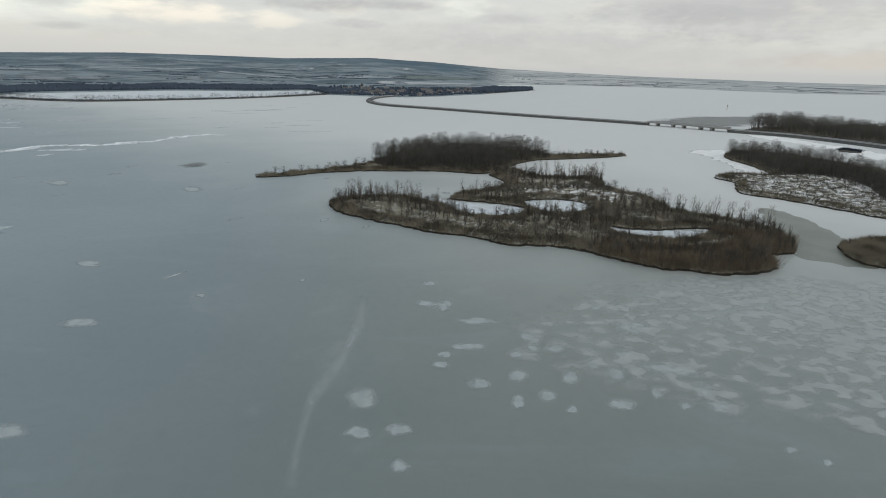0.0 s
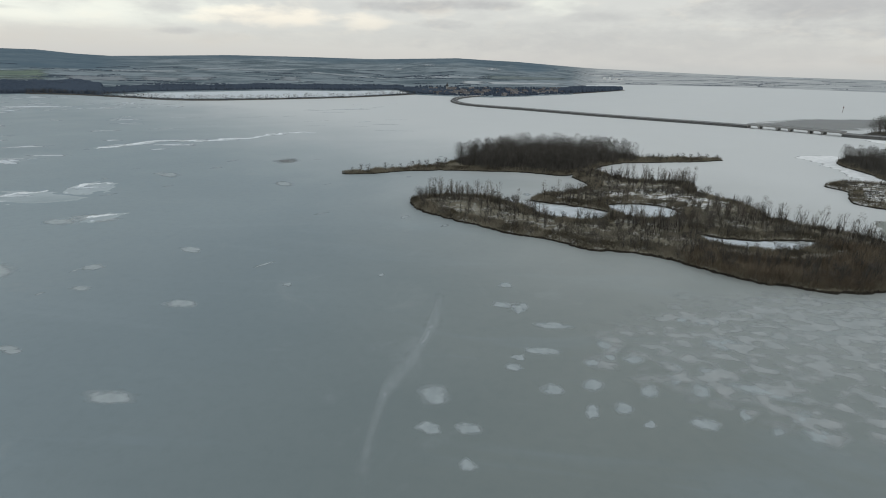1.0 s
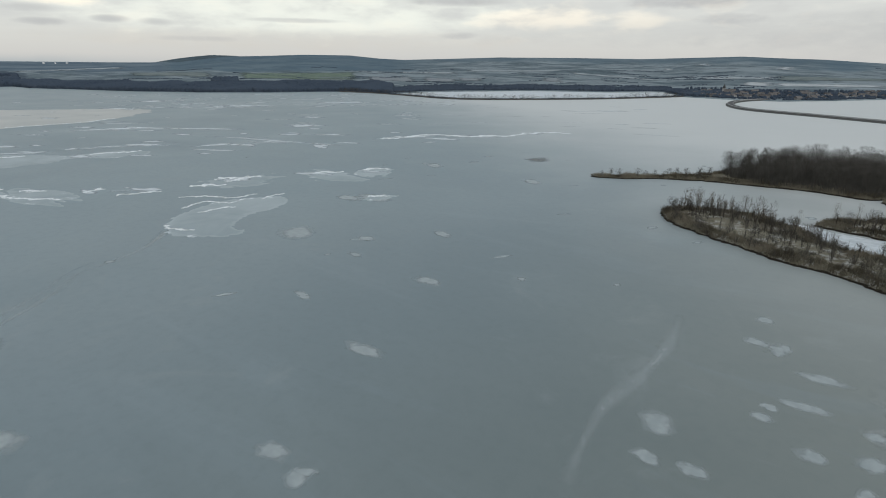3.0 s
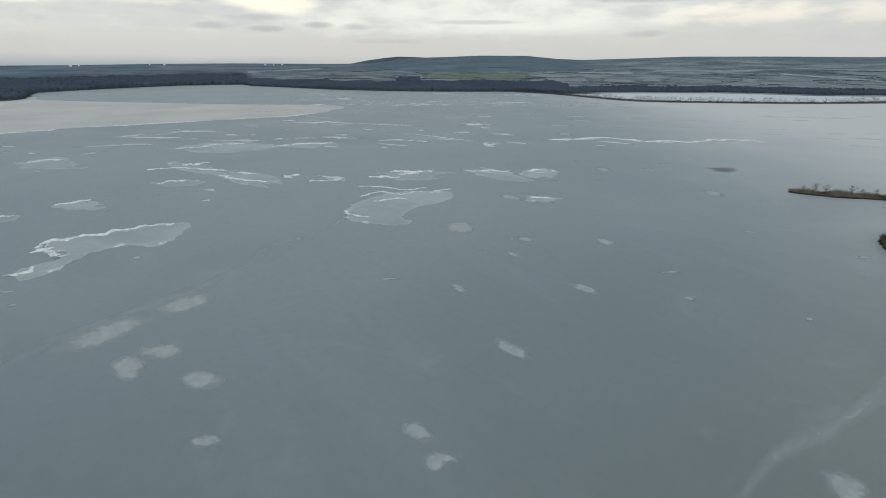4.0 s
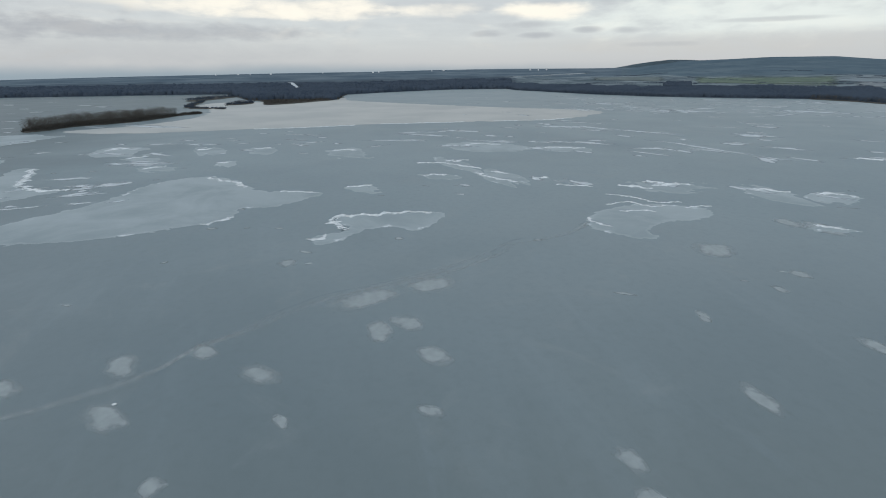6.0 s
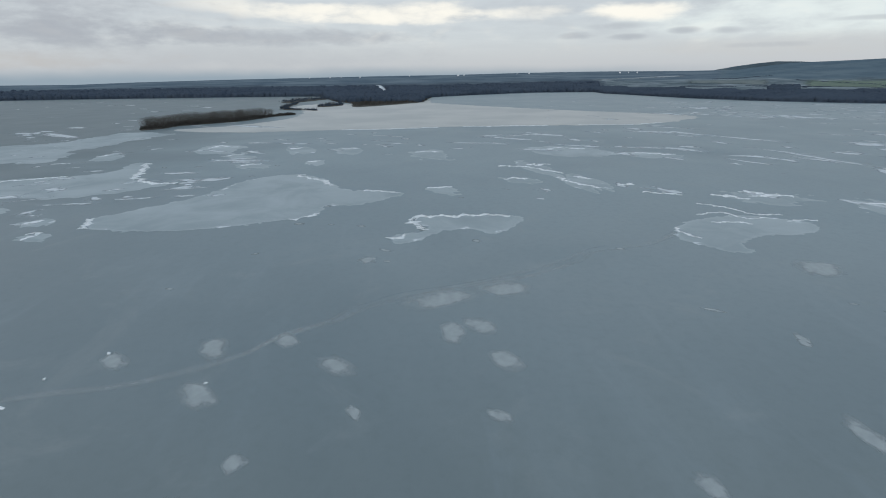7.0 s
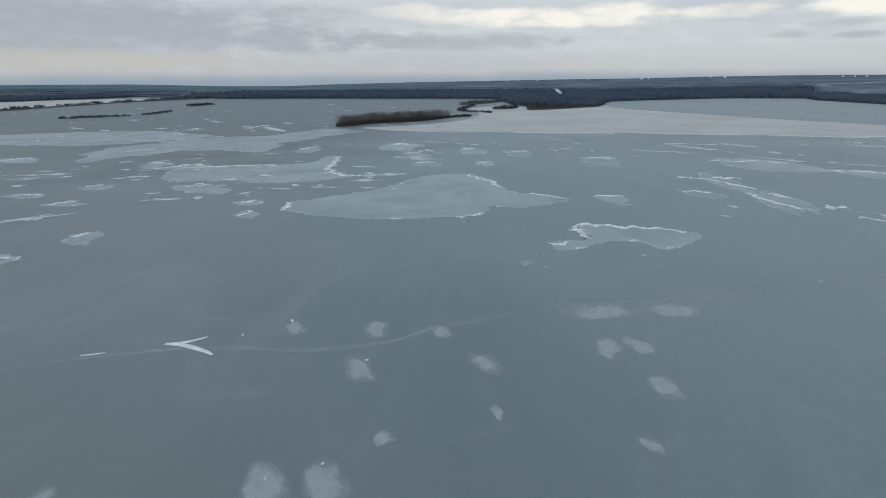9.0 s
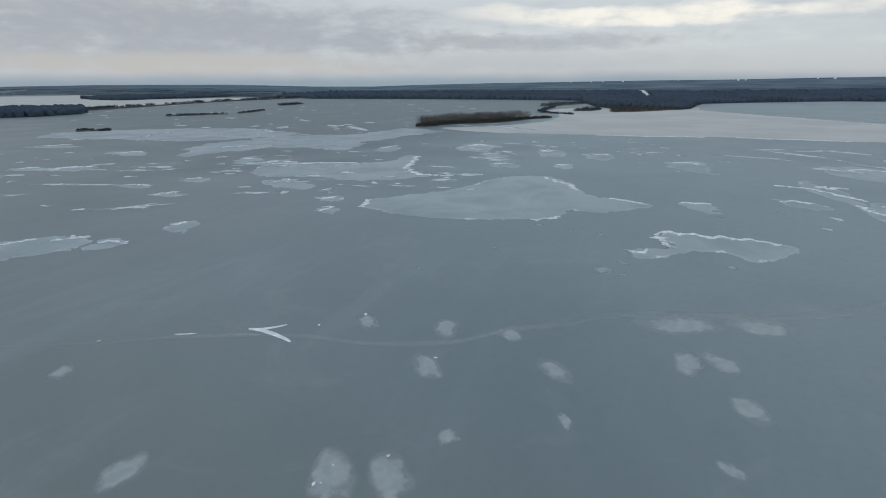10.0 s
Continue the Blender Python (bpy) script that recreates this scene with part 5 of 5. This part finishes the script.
sheet("ice_sheet", "wide sheet of lighter ice", FLOE, [(-393, -361), (-396, -336), (-407, -290), (-469, -306), (-512, -368), (-486, -410), (-440, -430)], 0.068, 2.5, 4.0, "ice sheets", "ice sheet", 8.0)
pale = sheet("pale_sheet", "huge pale snow-dusted sheet of ice before the inlet", PALE,
             [(-640, -300), (-606, -215), (-620, -118), (-624, -52), (-644, 22), (-648, 142), (-650, 248), (-700, 330), (-759, 376), (-815, 350), (-901, 245), (-1028, 130),
              (-1184, 15), (-1330, -5), (-1210, -60), (-1180, -240), (-1050, -270), (-960, -220), (-800, -205), (-690, -250)], 0.07, 7.0, 3.0, "ice sheets", "ice sheet", 10.0)
for k, line in enumerate(([(-622, -100), (-625, -52), (-640, 10)], [(-645, 40), (-647, 100), (-648, 142)], [(-650, 180), (-650, 248), (-668, 285)])):
    ridge("ridge", line, 2.6, 0.4, pale, 20 + k, "thin white ridge along the sheet's edge")
sheet("snow_bank", "white snow blown against the island's shore", SNOW_BANK, [(203, 447), (231, 458), (236, 437), (216, 390), (222, 363), (212, 326), (194, 321), (198, 356), (202, 396)], 0.05, 2.0, 3.0, category="snow", soft=6.0)
sheet("snow_bank", "white snow along the foot of the causeway", SNOW_BANK, [(324, 580), (327, 529), (340, 496), (340, 461), (338, 410), (372, 440), (374, 484), (364, 530), (350, 570)], 0.05, 2.5, 3.0, category="snow", soft=6.0)
sheet("thin_ice", "darker newly frozen ice beyond the bridge", DARK_ICE, [(256, 722), (330, 800), (402, 847), (520, 875), (470, 780), (400, 705), (346, 656), (300, 680)], 0.05, 5.0, 5.0, category="thin ice", soft=30.0)
patch("dark_patch", "dark thawed patch in the ice", DARK_ICE, -158, 331, 12, 10, 104, 0.03, "", 77, 0.4, "dark patch")


def trail(name, label, points, width, z, seed, pale=0.0):
    """A faint refrozen crack: a pale ribbon that thins out at both sides."""
    line = spline(points, 2.0, closed=False)
    ahead = np.gradient(line, axis=0)
    side = np.stack([-ahead[:, 1], ahead[:, 0]], 1) / np.linalg.norm(ahead, axis=1)[:, None]
    v, f, cover = [], [], []
    for i, (q, s) in enumerate(zip(line, side)):
        w = width * (1.1 + 0.9 * noise.fractal((i * 0.12, seed, 0), 1.0, 2.0, 3))
        off = 1.0 * noise.fractal((i * 0.06, seed + 3, 0), 1.0, 2.0, 2)
        end = min(1, i / 8, (len(line) - 1 - i) / 8)
        for k, c in ((-2.2, -0.4), (-0.8, -0.08), (0, 0.06), (0.8, -0.09), (2.2, -0.4)):
            v.append((*(q + s * (off + k * w)), z))
            cover.append((c + pale * (abs(k) < 1)) * end - 0.4 * (1 - end) + 0.12 * noise.noise((i * 0.2, k, seed)) + 0.22 * noise.noise((i * 0.05, 3.3, seed)))
        if i:
            f += [(5 * i - 5 + k, 5 * i - 4 + k, 5 * i + 1 + k, 5 * i + k) for k in range(4)]
    tagged(new(name, mesh_of(name, v, f, [FROST], cover, smooth=True)), label, "crack")


trail("refrozen_crack", "faint pale refrozen crack curving over the ice", [(-19, 50), (-21.5, 61), (-23.5, 74), (-24, 85), (-22.5, 99), (-21, 112), (-20.5, 126), (-22, 142)], 1.15, 0.02, 1, 0.13)
trail("refrozen_crack", "long pale wavering refrozen crack across the ice",
      [(-45, -170), (-54, -152), (-62, -137), (-71, -121), (-82, -105), (-92, -84), (-96, -64), (-106, -45), (-114, -38), (-120, -30), (-125, -23), (-132, -18), (-139, -8),
       (-144, 5), (-149, 17), (-155, 33), (-166, 48), (-176, 58), (-181, 75), (-188, 86), (-205, 104)], 1.0, 0.024, 2, 0.07)
trail("refrozen_crack", "faint second line of the refrozen crack", [(-100, -50), (-109, -41), (-117, -36), (-124, -27), (-133, -21), (-142, -9), (-147, 6), (-152, 18), (-159, 32), (-169, 46), (-179, 57), (-186, 74)], 0.7, 0.026, 9)
wedge = tagged(new("snow_wedge"), "white forked snow drift on the ice", "snow drift")
ridge("arm", [(-90, -96.5), (-91.2, -93.5), (-93.2, -91.2), (-95.8, -89.2)], 0.6, 0.12, wedge, 31, even=True)
ridge("arm", [(-90, -96.5), (-90.6, -92), (-89.8, -86), (-88.7, -82)], 0.8, 0.12, wedge, 35, even=True)
ridge("snow_sliver", [(-80, -111), (-81, -109), (-82.6, -106.5)], 0.3, 0.1, None, 36, even=True)
tagged(bpy.data.objects["snow_sliver"], "thin white sliver of snow on the ice", "snow drift")

for k, line in enumerate(([(-311, 345), (-305, 362), (-299, 388), (-284, 401), (-262, 401), (-251, 421), (-235, 432), (-232, 464)], [(-228, 462), (-216, 481), (-198, 481)],
                          [(-360, 46), (-355, 64), (-329, 83)], [(-317, 76), (-301, 82), (-284, 93)], [(-288, 105), (-295, 114)], [(-273, 112), (-264, 129)], [(-263, 143), (-258, 152), (-252, 157)], [(-258, 160), (-262, 178)])):
    drift = ridge("snow_drift", line, 2.6 if k < 2 else 1.5, 0.3, None, 41 + k)
    tagged(drift, "long white drift of snow on the ice" if k < 2 else "short white drift on a floe", "snow drift", "snow drifts")

# ---- the causeway with its bridge ----
ROAD = [(-110, 1245), (-138, 1180), (-150, 1110), (-146, 1040), (-128, 970), (-94, 914), (-5, 851), (89, 781), (160, 735), (224, 695), (278, 651), (323, 607), (365, 573), (392, 523),
        (408, 480), (440, 410), (480, 340)]
road_line = spline(ROAD, 6.0, closed=False)
road_side = np.gradient(road_line, axis=0)
road_side = np.stack([-road_side[:, 1], road_side[:, 0]], 1) / np.linalg.norm(road_side, axis=1)[:, None]
on_bridge = (road_line[:, 0] > 249) & (road_line[:, 0] < 321) & (road_line[:, 1] < 690)
first, last = np.flatnonzero(on_bridge)[[0, -1]]


def sweep(name, lo, hi, profile, mat, parent, label=""):
    """A profile of (across, up) drawn along the road from vertex lo to hi."""
    n, v, f = len(profile), [], []
    for i in range(lo, hi + 1):
        v += [(*(road_line[i] + road_side[i] * a), z + (0.25 * noise.noise((i * 0.7, a, 4.0)) if mat is STONE else 0)) for a, z in profile]
    for i in range(hi - lo):
        f += [(i * n + k, i * n + (k + 1) % n, (i + 1) * n + (k + 1) % n, (i + 1) * n + k) for k in range(n)]
    f += [tuple(range(n))[::-1], tuple((hi - lo) * n + k for k in range(n))]
    return piece(name, mesh_of(name, v, f, [mat]), parent, label)


for lo, hi in ((0, first), (last, len(road_line) - 1)):
    causeway = tagged(new("causeway"), "long stone causeway carrying a road across the lake", "causeway", kind="structure")
    sweep("embankment", lo, hi, [(-7.2, -0.5), (-4.5, 2.6), (4.5, 2.6), (7.2, -0.5)], STONE, causeway, "grey rubble embankment")
    sweep("road", lo, hi, [(-3.6, 2.5), (-3.6, 2.66), (3.6, 2.66), (3.6, 2.5)], ASPHALT, causeway, "dark asphalt road")
    for s in (-4.1, 4.1):
        sweep("guard_rail", lo, hi, [(s - 0.08, 2.6), (s - 0.08, 3.35), (s + 0.08, 3.35), (s + 0.08, 2.6)], STEEL, causeway, "steel guard rail")
bridge = tagged(new("bridge"), "low concrete road bridge on piers in the causeway", "bridge", kind="structure")
sweep("deck", first, last, [(-5.0, 3.0), (-5.0, 4.2), (5.0, 4.2), (5.0, 3.0)], CONCRETE, bridge, "concrete deck")
sweep("road", first, last, [(-3.6, 4.204), (-3.6, 4.25), (3.6, 4.25), (3.6, 4.204)], ASPHALT, bridge, "dark asphalt road")
for s in (-4.8, 4.8):
    sweep("railing", first, last, [(s - 0.1, 4.2), (s - 0.1, 5.2), (s + 0.1, 5.2), (s + 0.1, 4.2)], STEEL, bridge, "pale steel railing")
for k, i in enumerate(np.linspace(first, last, 7).astype(int)):
    q, s = road_line[i], road_side[i]
    bm = bmesh.new()
    box(bm, -4.6, -1.1, -1.0, 4.6, 1.1, 3.0)
    box(bm, -5.6, -1.5, 2.6, 5.6, 1.5, 3.4)
    pier = part("pier", bm, CONCRETE, bridge, "concrete pier")
    pier.matrix_world = Matrix.Translation((q[0], q[1], 0)) @ Matrix.Rotation(math.atan2(s[1], s[0]), 4, "Z")


causeway_land = Ground("causeway_land", "wooded land at the end of the causeway",
                       [(352, 640), (372, 604), (396, 566), (412, 524), (440, 470), (520, 360), (640, 380), (680, 560), (600, 720), (450, 700)], step=4.0, waver=3.0, mat=DARK_MARSH)
shore_wood = spaced(causeway_land.scatter(620, 5, where=lambda p: p[:, 0] - 0.25 * (560 - p[:, 1]) < 470, seed=41), 4.6)
LIGHT = [tree_kind(70 + k, 15 + k, 4.6, 10, 4, 0.12, TWIG, 420, 0.085) for k in range(3)]
joined_grove("woods", shore_wood, LIGHT, 0.75, 1.15, "dense rounded bare wood beside the causeway", 42)
tufts("undergrowth", causeway_land.scatter(3500, 2, seed=43), 5.0, 5, 0.2, 0.5, BRUSH, "bare undergrowth under the wood", "undergrowth", seed=43)

# ---- the tree-lined dike before the lagoon ----
dike = Ground("dike", "long low dike lined with bare trees", [tuple(polar(a, r)) for a, r in
              ((12.5, 1262), (19.3, 1111), (26.8, 1041), (32.2, 1022), (35.5, 1045), (39.3, 1140), (42.7, 1240), (46, 1310), (46, 1335), (42.7, 1258), (39.2, 1160), (35.3, 1064), (32.1, 1040), (26.8, 1058), (19.3, 1129), (12.5, 1290))],
              step=4.0, top=1.6, waver=1.0, mat=DARK_MARSH)
joined_grove("dike_trees", spaced(dike.scatter(9000, 3, where=lambda p: rough(p, 40.0, 7.0) > -0.45, seed=44)[:700], 4.5), FAR_BUSH, 0.6, 1.2, "row of bare trees and bushes on the dike", 45)
tufts("reeds", dike.scatter(3500, 1, seed=46), 2.0, 4, 0.3, 0.5, HAZE_BLUE_WOOD, "dark scrub along the dike", "reeds", seed=46)
sheet("lagoon_ice", "snow-covered ice of the lagoon behind the dike", STREAK, [tuple(polar(a, r)) for a, r in
      ((13.5, 1300), (19, 1150), (27, 1075), (32, 1060), (35.3, 1085), (38.5, 1170), (37, 1310), (33, 1345), (26.6, 1420), (19, 1415), (14.5, 1450))], 0.1, 9.0, 4.0, category="lagoon ice", soft=12.0)
land_tip = Ground("land_tip", "narrow wooded point of land", [tuple(polar(a, r)) for a, r in ((-3.3, 1470), (-6, 1610), (-8.7, 1850), (-9.0, 1895), (-7.5, 1960), (-4, 1850), (-2.5, 1600))], step=8.0, waver=5.0, top=2.0, mat=DARK_MARSH)
canopy("far_woods", land_tip.scatter(900, 4, seed=47), 8.0, 5.0, HAZE_BLUE_WOOD, "low dark trees on the point", "woods", 47)


# ---- the village ----
def house_kind(w, d, h, roof):
    bm = bmesh.new()
    box(bm, -w / 2, -d / 2, -3.0, w / 2, d / 2, h)
    wall = bpy.data.meshes.new("wall")
    bm.to_mesh(wall)
    bm.free()
    wall.materials.append(PLASTER)
    e = 0.4
    v = [(-w / 2 - e, -d / 2 - e, h - 0.1), (w / 2 + e, -d / 2 - e, h - 0.1), (w / 2 + e, d / 2 + e, h - 0.1), (-w / 2 - e, d / 2 + e, h - 0.1), (-w / 2 - e, 0, h + roof), (w / 2 + e, 0, h + roof)]
    top = mesh_of("roof", v, [(0, 1, 5, 4), (2, 3, 4, 5), (1, 2, 5), (3, 0, 4), (3, 2, 1, 0)], [ROOF])
    return wall, top


HOUSES = [house_kind(9, 7, 3.2, 2.8), house_kind(11, 7.5, 4, 3.0), house_kind(8, 7, 5, 2.6), house_kind(14, 8, 3.6, 3.0)]


def settle(count, az0, az1, lo, hi, seed, label, group):
    rng = np.random.default_rng(seed)
    for _ in range(count):
        az = rng.uniform(az0, az1)
        r = shore_at(az) + rng.uniform(lo, hi)
        ob = tagged(new("house"), label, "house", group)
        z = float(land_height(np.array(az), np.array(r)))
        ob.matrix_world = Matrix.Translation((*polar(az, r), z + 0.2)) @ Matrix.Rotation(rng.uniform(0, 3.14), 4, "Z")
        wall, top = HOUSES[rng.integers(4)]
        piece("wall", wall, ob)
        piece("roof", top, ob)


settle(85, -3.6, 11, 12, 260, 51, "plastered village house with a tiled gable roof", "houses of the village")
settle(10, 42.5, 46.5, 10, 50, 52, "pale house among the trees by the shore", "houses by the shore")
church = base("church", "village church with a tall pointed tower", "church", Matrix.Translation((*polar(8.3, 1345), float(land_height(np.array(8.3), np.array(1345.0))))))
bm = bmesh.new()
box(bm, -9, -5, -2, 9, 5, 8)
part("nave", bm, PLASTER, church)
bm = bmesh.new()
box(bm, -13, -3, -2, -7, 3, 15)
part("tower", bm, PLASTER, church)
piece("roof", mesh_of("roof", [(-9.4, -5.4, 8), (9.4, -5.4, 8), (9.4, 5.4, 8), (-9.4, 5.4, 8), (-9.4, 0, 13), (9.4, 0, 13)], [(0, 1, 5, 4), (2, 3, 4, 5), (1, 2, 5), (3, 0, 4)], [ROOF]), church)
piece("spire", mesh_of("spire", [(-13.3, -3.3, 15), (-6.7, -3.3, 15), (-6.7, 3.3, 15), (-13.3, 3.3, 15), (-10, 0, 24)], [(0, 1, 4), (1, 2, 4), (2, 3, 4), (3, 0, 4)], [ASPHALT]), church)
rng = random.Random(7)
for az, r, w in [(-7.0, 3300, 34), (-7.5, 3340, 28), (-8.1, 3320, 36), (-8.6, 3300, 24), (87, 4500, 30), (86.4, 4520, 18), (98.9, 4500, 16), (97, 4480, 22), (81, 4520, 20), (71, 4400, 26), (69.4, 4400, 30),
                 (102, 4550, 20), (100, 4550, 20), (79.8, 4500, 24), (92.0, 4520, 22), (70.2, 4380, 18)]:
    hall = base("hall", "distant long white farm hall", "hall", Matrix.Translation((*polar(az, r), float(land_height(np.array(az), np.array(float(r)))))) @ Matrix.Rotation(radians(az), 4, "Z"), "distant white halls")
    bm = bmesh.new()
    w *= rng.uniform(0.35, 0.7)
    box(bm, -w / 2, -7, -3, w / 2, 7, 7)
    part("wall", bm, WHITE_WALL, hall)
    part("roof", (lambda b: (box(b, -w / 2 - 0.5, -7.5, 7, w / 2 + 0.5, 7.5, 8.2), b)[1])(bmesh.new()), WHITE_WALL, hall)
beacon = base("beacon", "weathered red channel marker on a pole in the ice", "beacon", Matrix.Translation((510, 1000, 0)))
bm = bmesh.new()
bmesh.ops.create_cone(bm, cap_ends=True, segments=8, radius1=0.35, radius2=0.22, depth=9, matrix=Matrix.Translation((0, 0, 4)))
part("pole", bm, BUOY_RED, beacon)
bm = bmesh.new()
bmesh.ops.create_cone(bm, cap_ends=True, segments=8, radius1=1.2, radius2=0.3, depth=2.2, matrix=Matrix.Translation((0, 0, 9.2)))
part("topmark", bm, BUOY_RED, beacon)

# ---- the delta, its islands and the far dam ----
long_island = Ground("long_island", "narrow island with a dark bare wood", [(-640, -338), (-662, -321), (-695, -314), (-755, -262), (-838, -236), (-876, -211), (-884, -217), (-806, -276), (-745, -322), (-690, -348)], step=3.0, waver=2.0, mat=DARK_MARSH)
joined_grove("woods", spaced(long_island.scatter(600, 2, where=lambda p: p[:, 0] > -850, seed=71), 3.0), FAR_BUSH, 1.1, 1.9, "dense dark bare wood on the narrow island", 72)
tufts("reeds", long_island.scatter(3500, 0.2, seed=73), 2.6, 6, 0.45, 0.6, TWIG, "dark scrub round the narrow island", "reeds", seed=73)
delta = Ground("delta", "wooded spit of land at a river mouth", [(-1375, -5), (-1290, -8), (-1213, -26), (-1130, -80), (-1066, -139), (-1090, -150), (-1200, -170), (-1330, -230), (-1640, -300), (-1700, -100), (-1560, 0)], step=6.0, waver=4.0, mat=DARK_MARSH)
canopy("far_woods", delta.scatter(2600, 4, where=lambda p: (p[:, 0] < -1215) & (p[:, 1] < -0.33 * (p[:, 0] + 1215)), seed=74), 10, 6, HAZE_BLUE_WOOD, "dark bare riverside trees", "woods", 74)
tufts("reeds", delta.scatter(1500, 1, where=lambda p: p[:, 0] > -1330, seed=84), 3.5, 6, 0.5, 0.7, TWIG, "brown reeds and low scrub at the river mouth", "reeds", seed=84, leafy=True)
for line, tall in (([(-1004, -266), (-972, -203), (-980, -200), (-1018, -262)], 2.2), ([(-1010, -270), (-1100, -292), (-1216, -300), (-1220, -290), (-1100, -278), (-1020, -262)], 3.0),
                   ([(-1080, -217), (-1116, -178), (-1180, -190), (-1170, -210), (-1120, -215)], 4.0), ([(-1250, -310), (-1440, -262), (-1500, -300), (-1300, -340)], 5.0),
                   ([(-680, -853), (-752, -806), (-765, -815), (-700, -870)], 2.4), ([(-792, -794), (-885, -822), (-880, -840), (-800, -812)], 1.8), ([(-1085, -942), (-1175, -955), (-1180, -975), (-1100, -975)], 4.0),
                   ([(-424, -705), (-445, -676), (-452, -682), (-436, -712)], 2.2), ([(343, 462), (352, 456), (358, 464), (352, 474), (345, 472)], 1.6)):
    islet = Ground("islet", "low islet of dry reeds and bare bushes", line, step=2.5, waver=5.0, top=0.4, mat=DARK_MARSH)
    tufts("reeds", islet.scatter(170, 0.3, where=lambda p: rough(p, 16.0, 5.0) > -0.1, seed=75), tall, 6, 0.4, 0.8, HAZE_BLUE_WOOD, "dark reeds and bushes on the islet", "reeds", seed=76, leafy=True)
    joined_grove("bushes", spaced(islet.scatter(18, 1.0, seed=80), 4.0), FAR_BUSH, tall * 0.12, tall * 0.28, "bare bushes on the islet", 81)
dam = Ground("dam", "long straight dam lined with trees", [tuple(polar(a, r)) for a, r in ((128.6, 2030), (136.4, 1793), (143.7, 1517), (148.5, 1400), (149, 1425), (143.8, 1545), (136.4, 1822), (128.6, 2070))], step=6.0, waver=1.5, top=3.0, mat=DARK_MARSH)
tufts("far_woods", dam.scatter(800, 4, where=lambda p: rough(p, 60.0, 3.0) > -0.2, seed=77), 5.0, 6, 0.5, 0.55, HAZE_BLUE_WOOD, "trees along the dam", "woods", seed=77, leafy=True)
sheet("lagoon_ice", "pale snow-dusted ice of the wide lagoon behind the dam", PALE, [tuple(polar(a, r)) for a, r in
      ((154.5, 2850), (150, 2950), (148.2, 3000), (147.5, 2550), (142, 2180), (136, 2150), (129.6, 2170), (129, 2110), (136.4, 1850), (143.8, 1575), (148.6, 1450), (155, 1480))], 0.12, 22.0, 6.0, category="lagoon ice")
low_wood = Ground("low_wood", "flat wooded shore", [tuple(polar(a, r)) for a, r in ((148.2, 1290), (151, 1232), (154, 1226), (160, 1260), (161, 1420), (155, 1440), (149, 1410))], step=6.0, waver=3.0, mat=DARK_MARSH)
canopy("far_woods", low_wood.scatter(2200, 3, seed=78), 11, 6, HAZE_BLUE_WOOD, "dark bare wood on the flat shore", "woods", 78)
river = sheet("river_ice", "bright snow-covered river bend among the woods", STREAK, [tuple(polar(a, r)) for a, r in
               ((94.2, 1850), (94.9, 1850), (95.1, 2150), (95.6, 2500), (94.9, 2520), (94.5, 2200))], 0, 8.0, 3.0, category="river ice", soft=8.0)
for v in river.data.vertices:
    v.co.z = 0.6 + float(land_height(np.degrees(np.arctan2(-v.co.x, v.co.y)), np.array(math.hypot(v.co.x, v.co.y))))
far_point = Ground("far_point", "distant low wooded point", [tuple(polar(a, r)) for a, r in ((148, 2490), (146, 2125), (142.3, 2150), (136, 2330), (137, 2520), (142, 2600))], step=12.0, waver=6.0, mat=DARK_MARSH)
canopy("far_woods", far_point.scatter(2200, 4, seed=79), 8, 6, HAZE_BLUE_WOOD, "low dark woods on the distant point", "woods", 79)

# ---- small things on the ice ----
def chunk_mesh(seed):
    """A broken lump of ice: a faceted, flattened block."""
    rng = np.random.default_rng(seed)
    bm = bmesh.new()
    bmesh.ops.create_icosphere(bm, subdivisions=1, radius=1.0)
    for v in bm.verts:
        v.co *= rng.uniform(0.7, 1.2)
        v.co.z *= 0.45
    me = bpy.data.meshes.new("ice_chunk")
    bm.to_mesh(me)
    bm.free()
    me.materials.append(SNOW)
    return me


CHUNKS = [chunk_mesh(k) for k in range(3)]
for k, (x, y, size) in enumerate([(-52.7, -47.0, 0.5), (-57.6, -46.9, 0.3), (-63.2, -39.8, 0.45), (-109.2, -73.8, 0.7), (-96.1, -46.8, 0.5), (-98.9, -81.4, 0.6), (-53.4, -46.2, 0.25),
                                    (-69.6, -124.5, 0.5), (-126, -198.5, 1.6), (-128, -196, 1.0), (-123.8, -222.8, 1.4)]):
    ob = tagged(new("ice_chunk", CHUNKS[k % 3]), "small white lump of broken ice", "ice lump", "ice lumps")
    ob.matrix_world = Matrix.LocRotScale((x, y, size * 0.25), Euler((0, 0, k * 1.3)), (size, size * 0.6, size))
post = base("mooring_post", "dark wooden post at the island's tip", "post", Matrix.Translation((151.5, 189.5, 0)))
bm = bmesh.new()
bmesh.ops.create_cone(bm, cap_ends=True, segments=8, radius1=0.22, radius2=0.16, depth=4.2, matrix=Matrix.Translation((0, 0, 1.6)))
part("shaft", bm, BARK, post)
